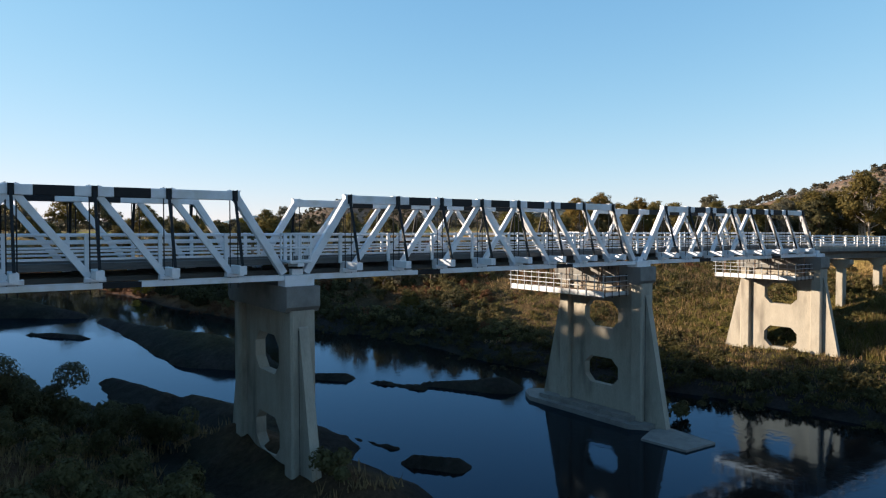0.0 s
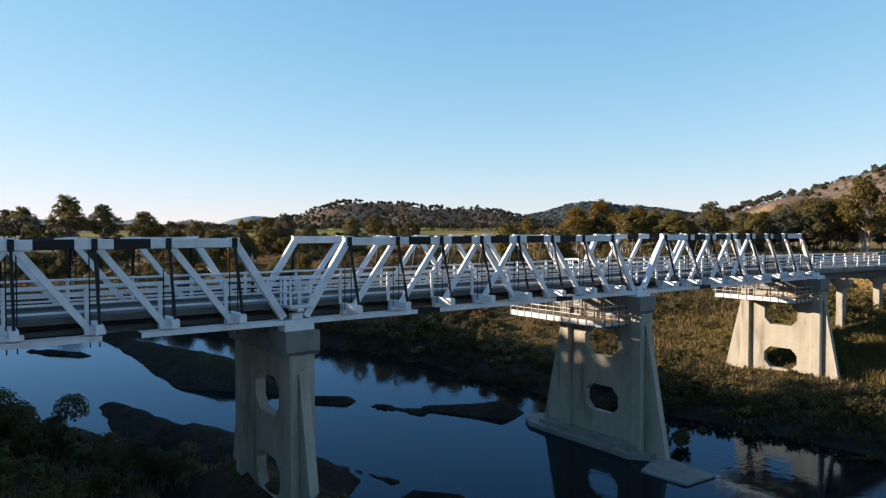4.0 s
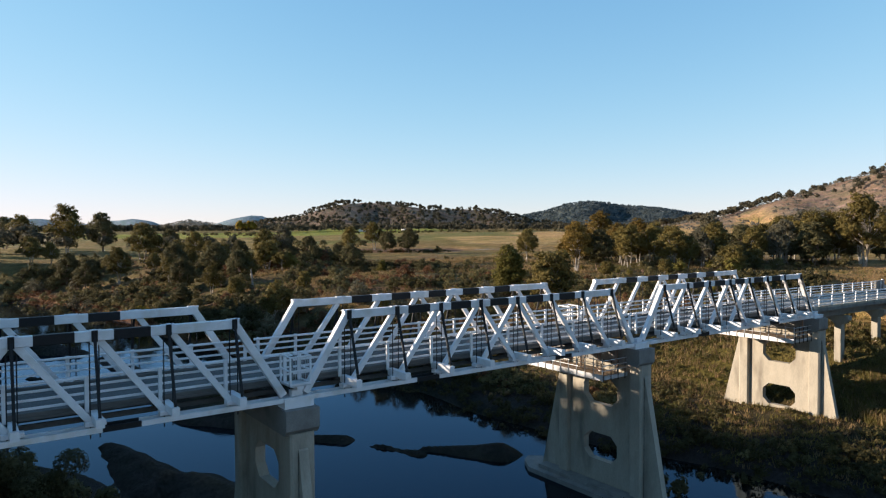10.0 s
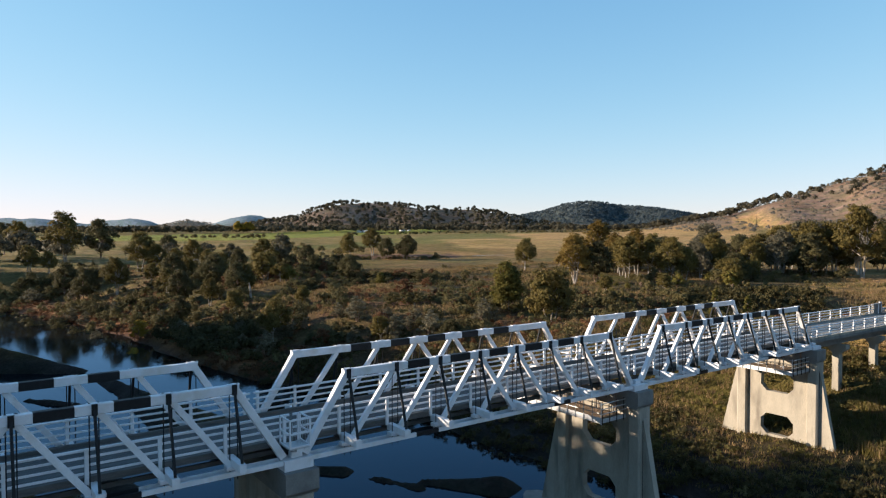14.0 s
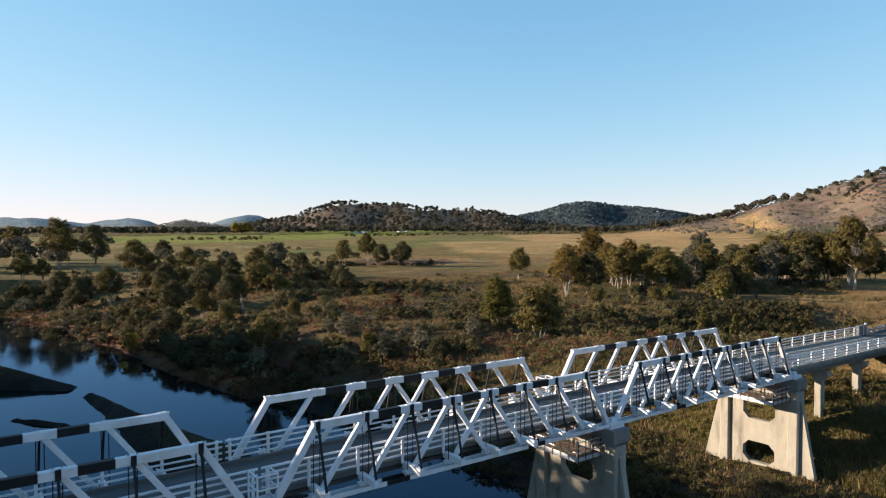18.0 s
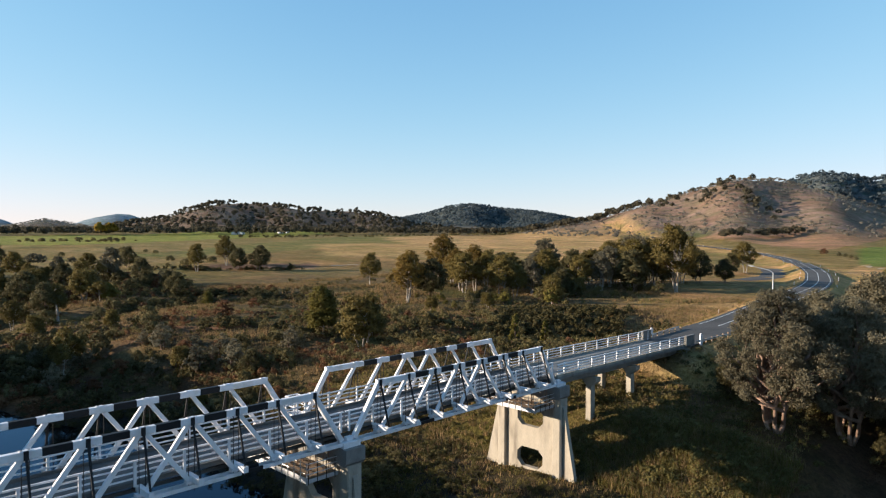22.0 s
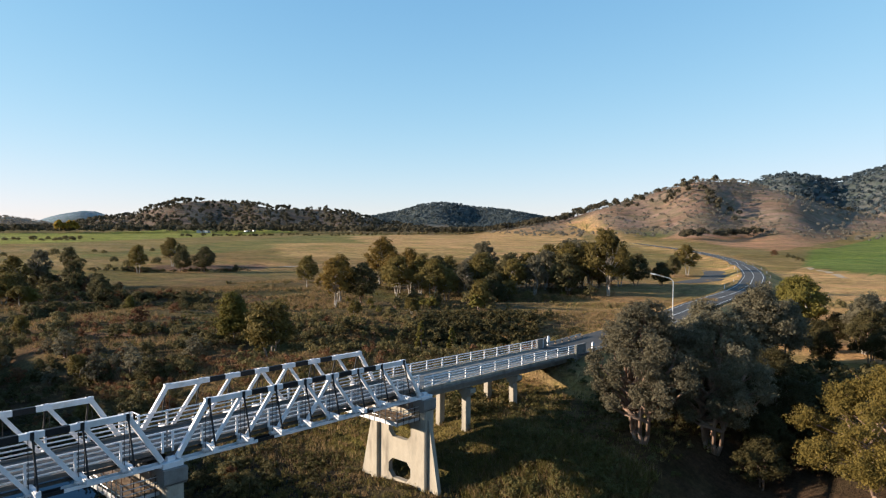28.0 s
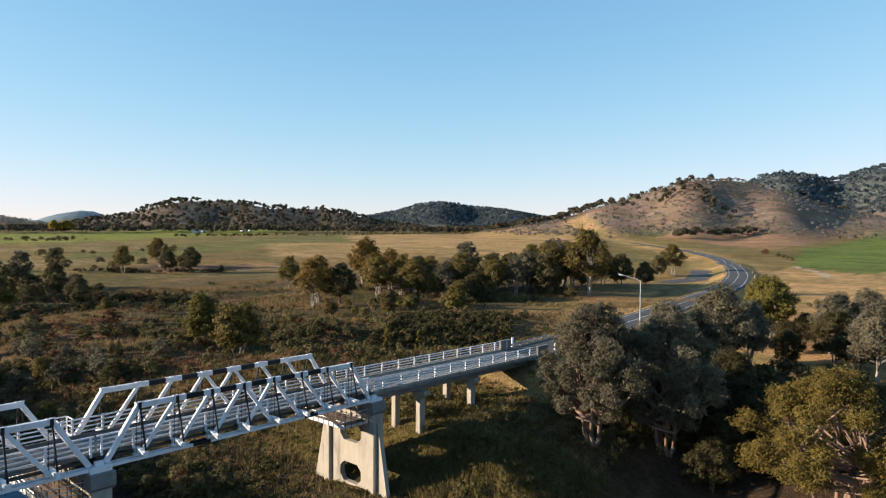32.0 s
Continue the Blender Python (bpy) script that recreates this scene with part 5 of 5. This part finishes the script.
# two unseen trees added to darken the first pier
for i, (x, y, k) in enumerate(((-17, 42, 1.45), (-20, 54, 1.6))):
    copy_thing(N["shade"], at(x, y, i * 2.1, k))

# far trees, hedges and the woods of the hills
def far_trees(name, label, spots, heights, sprays, rng, material, wide=0.8):
    pts, size, looks = [], [], []
    for (x, y, z), h in zip(spots, heights):
        n = sprays if math.hypot(x, y) > 900 else sprays * 6
        p = ball(rng, n)
        looks.append(p.copy())
        p *= rng.uniform(0.6, 1.0, n)[:, None]
        p *= np.array([h * wide * 0.5, h * wide * 0.5, h * 0.38])
        pts.append(p + np.array([x, y, z + h * 0.58]))
        size.append(np.full(n, h * 1.5 / math.sqrt(n)))
    pts, size = np.concatenate(pts), np.concatenate(size)
    ob = new(name, quads(name, leaves(rng, pts, size, 1.4, 0, np.concatenate(looks)), material))
    return tagged(ob, label, "trees", kind="stuff")


def scatter(rng, n, test):
    out = []
    while len(out) < n:
        q = test(rng)
        if q is not None:
            out.append(q)
    xy = np.array(out)
    z = lands(xy[:, 0], xy[:, 1])
    return np.column_stack([xy, z])


def polar(a0, a1, r0, r1):
    def f(rng):
        a, r = radians(rng.uniform(a0, a1)), math.sqrt(rng.uniform(r0 * r0, r1 * r1))
        return 20 + r * math.sin(a), r * math.cos(a)
    return f


def hillside(keep):
    def f(rng):
        dist, deep, bearing, crest = RIDGES[rng.choice([0, 1, 2, 3, 5], p=[0.12, 0.27, 0.29, 0.24, 0.08])]
        az, r = radians(rng.uniform(bearing[0], bearing[-1])), dist + rng.uniform(-1.6, 0.5) * deep
        x, y = 22 + r * math.sin(az), -20 + r * math.cos(az)
        h = hills(np.array([x]), np.array([y]))[0]
        if h < 3 or rng.uniform() > keep(x, y, h, dist):
            return None
        return x, y
    return f


def wooded(x, y, h, dist):
    patch = 0.5 + 0.5 * math.sin(x / 90 + 1.5 * math.sin(y / 130)) * math.sin(y / 75)
    return {2000: (0.04 + 1.0 * max(0, min(1, (patch - 0.55) * 4))) * (0.3 if h > 58 else 1.0), 3600: 1.0, 1400: 0.24 + 1.2 * max(0, min(1, (h - 45) / 60)) * (0.35 + 0.65 * patch) + 0.35 * patch * patch, 2600: 1.0}[dist]


def line_spots(rng, n, x0, y0, x1, y1, wide):
    t = rng.uniform(0, 1, n)
    x, y = x0 + (x1 - x0) * t + rng.normal(size=n) * wide, y0 + (y1 - y0) * t + rng.normal(size=n) * wide
    return np.column_stack([x, y, lands(x, y)])


s = scatter(RNG, 900, polar(-6, 62, 1290, 1420))
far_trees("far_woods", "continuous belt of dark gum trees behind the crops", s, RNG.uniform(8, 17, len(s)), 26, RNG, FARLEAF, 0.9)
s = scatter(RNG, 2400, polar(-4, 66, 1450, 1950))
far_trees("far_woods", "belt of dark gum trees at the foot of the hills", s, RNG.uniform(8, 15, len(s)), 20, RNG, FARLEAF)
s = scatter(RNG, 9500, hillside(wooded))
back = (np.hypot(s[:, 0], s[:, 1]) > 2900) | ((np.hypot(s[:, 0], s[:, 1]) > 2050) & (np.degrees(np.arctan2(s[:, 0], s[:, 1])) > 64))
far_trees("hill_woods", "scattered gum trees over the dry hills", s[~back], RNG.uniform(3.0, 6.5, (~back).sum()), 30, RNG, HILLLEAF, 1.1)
far_trees("hill_woods", "dense forest on the farthest hill, tinted haze blue", s[back], RNG.uniform(10, 17, back.sum()), 12, RNG, HAZE_LEAF, 1.2)
for x0, y0, x1, y1, n, w, h0, h1, lab in (
    (190, 690, 300, 725, 34, 8, 3, 7, "row of dark shrubs along the crop"), (437, 828, 676, 782, 60, 2, 3, 6, "long row of small trees between two crops"), (676, 782, 1276, 816, 120, 3, 4, 7, "long row of small trees between two crops"),
    (746, 287, 910, 259, 44, 5, 7, 13, "dark row of trees past the road"), (1000, 330, 1200, 480, 22, 18, 9, 16, "tall gum trees at the foot of the hill"),
    (560, 1700, 900, 1750, 40, 30, 10, 18, "dark trees behind the crop"), (1150, 1200, 1600, 900, 60, 40, 7, 13, "trees along the far paddocks"),
    (1500, 260, 1800, 420, 24, 40, 9, 15, "scattered trees at the foot of the hill"), (1100, 480, 1250, 640, 26, 30, 9, 15, "scattered trees at the foot of the hill"),
    (110, 300, 60, 290, 16, 14, 5, 9, "dark shrubs beyond the river flat"), (30, 320, -30, 330, 30, 20, 8, 14, "dark trees beyond the river bend"),
    (110, 250, 175, 320, 10, 10, 3, 6, "shrubs along the drain"), (40, 340, 240, 420, 16, 30, 3, 7, "scattered shrubs on the flat"),
):
    s = line_spots(RNG, n, x0, y0, x1, y1, w)
    far_trees("tree_row", lab, s, RNG.uniform(h0, h1, n), 40, RNG, FARLEAF if h1 > 8 else SCRUB, 0.9)
s = line_spots(RNG, 9, 424, 1222, 460, 1224, 2)
far_trees("poplar_row", "golden autumn poplars far across the crop", s, RNG.uniform(19, 25, 9), 60, RNG, LEAF_YELLOW, 0.4)

# bank scrub
def bank_spot(d0, d1, y0, y1):
    def f(rng):
        y, d = rng.uniform(y0, y1), rng.uniform(d0, d1)
        x = float(np.interp(y, EAST_Y, EAST_X)) + d
        if d > 10 and rng.uniform() > 0.42 + 1.9 * float(ripple(np.float64(x), np.float64(y), 13.0, d1 * 0.05)):
            return None
        if 26 < y < 47 and 60 < x < 106 and rng.uniform() < 0.85:
            return None
        if x > 96 and abs(y - 36.4) < 9:
            return None
        return x, y
    return f


def thicket(name, label, spots, hs, n, size, material, rng, wide=1.3):
    """Many shrubs in one mesh: each a few uneven clumps of leaf sprays."""
    pts, looks, sizes = [], [], []
    for (x, y, z), h in zip(spots, hs):
        m = 5
        c = rng.normal(size=(m, 3)) * np.array([0.26 * wide, 0.26 * wide, 0.12]) * h + np.array([x, y, z + h * 0.45])
        c[:, 2] += rng.uniform(-0.15, 0.2, m) * h
        r = h * rng.uniform(0.2, 0.36, m)
        pick = rng.integers(0, m, n)
        d = ball(rng, n, -0.6)
        pts.append(c[pick] + d * (r[pick] * rng.uniform(0.7, 1.1, n))[:, None])
        looks.append(d)
        sizes.append(np.full(n, size * h))
    ob = new(name, quads(name, leaves(rng, np.concatenate(pts), np.concatenate(sizes), 1.6, 0, np.concatenate(looks)), material))
    return tagged(ob, label, "scrub", kind="stuff")


def clustered(rng, n, f, per, loose):
    """Spots that gather round fewer centres, with open ground between."""
    mids = scatter(rng, max(1, n // per), f)
    xy = np.repeat(mids[:, :2], per, 0)
    xy = xy + rng.normal(size=xy.shape) * loose
    return np.column_stack([xy, lands(xy[:, 0], xy[:, 1])])


for name, label, n, per, d, yy, hh, sprays, size, m in (
    ("bank_scrub", "tangled olive scrub on the river bank", 1200, 7, (6.0, 75), (38, 255), (0.6, 1.9), 190, 0.128, SCRUB),
    ("bank_scrub", "rust brown scrub on the river bank", 480, 8, (8.0, 65), (36, 240), (0.5, 1.4), 170, 0.124, LEAF_RUST),
    ("bank_scrub", "soft green weeds on the river bank", 520, 6, (6.0, 70), (45, 230), (0.5, 1.3), 180, 0.124, WEED),
    ("bank_scrub", "dark green bushes on the river bank", 210, 5, (2.0, 75), (50, 260), (1.2, 2.8), 380, 0.100, LEAF_DARK),
    ("bank_scrub", "dark reeds and roots along the waterline", 800, 4, (-1.0, 8.0), (18, 110), (0.4, 1.3), 150, 0.125, LEAF_DARK),
    ("bank_scrub", "low scrub round the piers and approach", 380, 5, (4.0, 60), (2, 42), (0.3, 1.1), 176, 0.130, SCRUB),
    ("bank_scrub", "dry straw-coloured reeds and tussocks on the bank", 1400, 10, (7.0, 90), (36, 230), (0.4, 0.9), 96, 0.160, STRAW),
    ("bank_scrub", "brown weeds along the far ledge of the bank", 500, 6, (-0.5, 8.0), (100, 240), (0.4, 1.2), 112, 0.150, LEAF_RUST),
):
    s = clustered(RNG, n, bank_spot(*d, *yy), per, 2.6 if d[1] > 20 else 1.2)
    s = s[(np.abs(s[:, 1] - 36.4) > 7) | (s[:, 0] < 98)]
    thicket(name, label, s, RNG.uniform(*hh, len(s)), sprays, size, m, RNG)
# dark-leaved thickets added where bands of shade lie
for x0, y0, x1, y1, n, w in ((97, 82, 131, 52, 210, 3.0), (66, 157, 112, 150, 150, 2.6), (93, 174, 114, 157, 90, 2.2), (133, 275, 176, 241, 90, 2.5), (52, 112, 62, 96, 60, 3.0)):
    s = line_spots(RNG, n, x0, y0, x1, y1, w)
    thicket("bramble_band", "low dark thicket along an old channel, leaves toned for shade", s, RNG.uniform(0.8, 1.9, n), 130, 0.17, LEAF_DARK, RNG)


def weed_spot(rng):
    x, y = rng.uniform(53, 101), rng.uniform(4, 66)
    if x < float(np.interp(y, EAST_Y, EAST_X)) + 6 or (abs(x - PIERS[2]) < 1.4 and abs(y - YM) < 6.5) or (x > 96 and abs(y - YM) < 5):
        return None
    return (x, y) if y > 14 or x < 82 else None


s = clustered(RNG, 1300, weed_spot, 5, 1.3)
s = s[(np.abs(s[:, 0] - PIERS[2]) > 1.3) | (np.abs(s[:, 1] - YM) > 6)]
thicket("bank_weeds", "rank green weeds on the bank round the pier", s[:850], RNG.uniform(0.4, 1.0, 850), 120, 0.15, WEED, RNG)
thicket("bank_weeds", "brown and olive weeds on the bank round the pier", s[850:], RNG.uniform(0.4, 1.1, len(s) - 850), 120, 0.15, SCRUB, RNG)
s = clustered(RNG, 330, lambda r: (r.uniform(73.5, 82.5), r.uniform(14, 29)), 3, 0.8)
thicket("mound_weeds", "green weeds and tall grass over the mound beside the pier", s[:230], RNG.uniform(0.6, 1.5, 230), 190, 0.10, WEED, RNG)
thicket("mound_weeds", "dry olive weeds over the mound beside the pier", s[230:], RNG.uniform(0.6, 1.3, len(s) - 230), 190, 0.09, SCRUB, RNG)


def inside(ring):
    """A spot somewhere between four corners."""
    def f(rng):
        u, v = rng.uniform(), rng.uniform()
        q = [(1 - u) * (1 - v), u * (1 - v), u * v, (1 - u) * v]
        return sum(k * c[0] for k, c in zip(q, ring)), sum(k * c[1] for k, c in zip(q, ring))
    return f


s = scatter(RNG, 420, inside([(26, 172), (2, 258), (96, 250), (92, 172)]))
thicket("flat_scrub", "tangled brown and olive scrub at the bend of the river", s[:260], RNG.uniform(0.8, 2.2, 260), 150, 0.16, SCRUB, RNG)
thicket("flat_scrub", "rusty dry weeds at the bend of the river", s[260:], RNG.uniform(0.6, 1.5, 160), 120, 0.17, LEAF_RUST, RNG)
# dark leaves here carry the shade of the hollow
s = scatter(RNG, 420, inside([(131, 90), (97, 66), (119, 54), (146, 66)]))
thicket("bramble_band", "dark thicket in the hollow below the road, leaves toned for shade", s, RNG.uniform(0.8, 1.9, len(s)), 160, 0.15, LEAF_DARK, RNG)
# bushes in dark leaves, added for the shade on the cut bank
s = scatter(RNG, 150, inside([(36, 154), (37, 128), (45, 118), (53, 144)]))
thicket("bramble_band", "dark bushes over the river's cut bank", s, RNG.uniform(1.2, 2.8, len(s)), 200, 0.13, LEAF_DARK, RNG)
s = clustered(RNG, 260, lambda r: (r.uniform(80, 180), r.uniform(62, 190)), 4, 3.0)
thicket("flat_scrub", "scattered low shrubs over the river flat", s, RNG.uniform(0.5, 1.5, len(s)), 150, 0.18, SCRUB, RNG)


def grass(name, label, spots, h, rng, material, blades=7):
    n = len(spots)
    base = np.repeat(spots, blades, 0) + rng.normal(size=(n * blades, 3)) * np.array([0.22, 0.22, 0.0])
    a = rng.uniform(0, 6.28, n * blades)
    w = np.column_stack([np.cos(a), np.sin(a), np.zeros_like(a)]) * 0.05
    tall = rng.uniform(0.5, 1.2, n * blades)[:, None] * h
    tip = base + np.column_stack([rng.normal(size=(n * blades, 2)) * 0.3, np.ones(n * blades)]) * tall
    v = np.stack([base - w, base + w, tip], 1)
    ob = new(name, quads(name, v, material))
    return tagged(ob, label, "grass", kind="stuff")


def grass_spot(rng):
    x, y = rng.uniform(55, 125), rng.uniform(-5, 75)
    if float(np.interp(y, EAST_Y, EAST_X)) + 2 > x or (x > 99 and abs(y - 36.4) < 6) or (y < 14 and x > 76):
        return None
    return x, y


def flat_spot(rng):
    x, y = rng.uniform(60, 190), rng.uniform(45, 190)
    if rng.uniform() > 0.4 + 2.0 * float(ripple(np.float64(x), np.float64(y), 9.0, 0.7)):
        return None
    return (x, y) if x > float(np.interp(y, EAST_Y, EAST_X)) + 8 else None


s = scatter(RNG, 16000, flat_spot)
grass("flat_grass", "dry grass tussocks over the river flat", s[:11000], 0.8, RNG, STRAW)
grass("flat_grass", "green grass tussocks over the river flat", s[11000:], 0.6, RNG, GREENGRASS)
s = scatter(RNG, 9000, grass_spot)
grass("bank_grass", "dry straw grass on the bank", s[:3200], 0.5, RNG, STRAW)
grass("bank_grass", "green grass on the bank", s[3200:], 0.4, RNG, GREENGRASS)


s = scatter(RNG, 3600, lambda r: (r.uniform(72, 84), r.uniform(13, 31)))
grass("mound_grass", "tall green grass over the mound beside the pier", s[:2400], 1.0, RNG, GREENGRASS)
grass("mound_grass", "tall dry grass over the mound beside the pier", s[2400:], 1.1, RNG, STRAW)


# the shaded near bank
def near_bank(rng):
    y = rng.uniform(28, 78)
    x = float(np.interp(y, WEST_Y, WEST_X)) - rng.uniform(3, 24)
    if abs(y - 36.4) < 6 and x > 9:
        return None
    return x, y


s = scatter(RNG, 130, near_bank)
thicket("bank_scrub", "shaded dark bushes on the near bank", s, RNG.uniform(0.8, 2.2, len(s)), 900, 0.08, LEAF_DEEP, RNG)
s = np.array([(3.5, 60.0, land(3.5, 60.0)), (1.0, 57.0, land(1.0, 57.0)), (5.5, 55.5, land(5.5, 55.5)), (9.0, 47.0, land(9.0, 47.0)), (11.0, 45.5, land(11.0, 45.5)), (-1.5, 62.0, land(-1.5, 62.0))])
thicket("bank_scrub", "tall shaded bushes over the near shore", s, np.array([5.0, 5.5, 4.0, 3.2, 2.8, 6.0]), 6000, 0.03, LEAF_DEEP, RNG, 1.1)
s = scatter(RNG, 1500, near_bank)
grass("bank_grass", "shaded reeds on the near bank", s, 0.7, RNG, STRAW)
s = clustered(RNG, 260, lambda r: (r.uniform(82, 125), r.uniform(-16, 22)), 4, 2.0)
s = s[s[:, 0] > 96]
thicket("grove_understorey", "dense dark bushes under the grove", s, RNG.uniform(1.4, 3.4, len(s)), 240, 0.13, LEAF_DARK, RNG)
greysap = tree("sapling", "pale grey bare-stemmed sapling bush in the grove's shade", 31, 3.2, 2.6, LEAF_GREY, BARK, 1500, 0.10, 0.05, 5, lobes_n=12, droop=-0.8, clump=(0.1, 0.16), category="shrub")
greysap.matrix_world = at(77.7, 9.0, 0.3, 1.0)

s = clustered(RNG, 130, lambda r: (r.uniform(140, 230), r.uniform(-25, 26)), 4, 4.0)
s = s[np.abs(s[:, 1] - np.interp(s[:, 0], ROAD_X, ROAD_Y)) > 9]
thicket("verge_scrub", "dry brown scrub beside the road", s, RNG.uniform(0.8, 2.4, len(s)), 160, 0.15, SCRUB, RNG)
drygum = tree("dry_sapling", "thin half-bare olive sapling beyond the grove", 33, 7.0, 4.5, LEAF_OLIVE, BARK, 1600, 0.16, 0.3, 3, lobes_n=12, clump=(0.1, 0.16))
drygum.matrix_world = at(150.0, 8.0, 0.3, 1.0)
for i, (x, y, k) in enumerate(((158.0, 6.0, 0.9), (146.0, 0.0, 1.1), (165.0, 12.0, 0.8), (154.0, -6.0, 1.1))):
    copy_thing(drygum, at(x, y, i * 1.3, k))


def stump(x, y, h, lean, label):
    ob = thing("dead_trunk", label, "dead tree", "", (x, y, land(x, y) - 0.3))
    part("trunk", Shape().rod((0, 0, 0), (lean * 0.3, 0, h * 0.45), 0.34, 0.27, 8).rod((lean * 0.3, 0, h * 0.45), (lean, 0.1, h * 0.8), 0.27, 0.2, 8).rod((lean, 0.1, h * 0.8), (lean * 1.5, 0.1, h), 0.2, 0.03, 8), BARK, ob, smooth=True)
    part("branch_stub", Shape().rod((lean * 0.4, 0, h * 0.5), (lean * 0.4 + 0.5, -0.2, h * 0.62), 0.1, 0.03, 6), BARK, ob)


stump(63.3, 176.9, 5.2, 0.25, "grey split dead tree trunk standing in the scrub")
stump(58.0, 156.0, 4.6, -0.2, "pale leaning dead stump on the river flat")

# far farm buildings
def shed(x, y, w, d, h, turn, label):
    ob = thing("farm_shed", label, "shed", "farm sheds", (x, y, land(x, y) - 0.2))
    ob.rotation_euler = (0, 0, radians(turn))
    part("walls", Shape().box(-w / 2, w / 2, -d / 2, d / 2, 0, h), WHITE, ob)
    part("roof", Shape().prism([(-d / 2 - 0.5, h), (d / 2 + 0.5, h), (0, h + d * 0.25)], "x", -w / 2 - 0.5, w / 2 + 0.5), STEEL, ob, "grey metal gable roof")
    part("door", Shape().box(-1.8, 1.8, -d / 2 - 0.06, -d / 2, 0, 3.0), DECKING, ob)


shed(655, 1165, 15, 8, 3.2, 30, "white farm shed with a metal roof across the crop")
shed(672, 1172, 9, 7, 2.8, 30, "small white farmhouse beside the shed")
shed(775, 1200, 10, 7, 3, 10, "white farmhouse behind the paddocks")
shed(784, 1190, 6, 5, 2.5, 10, "small pale outbuilding behind the paddocks")

s = np.array([(45.5 + 0.9 * math.sin(i * 2.1), 31.5 + 0.55 * i, 0.1) for i in range(9)])
thicket("bank_scrub", "dark drift and rushes caught beside the river pier", s, RNG.uniform(0.7, 1.5, len(s)), 160, 0.18, LEAF_DARK, RNG)
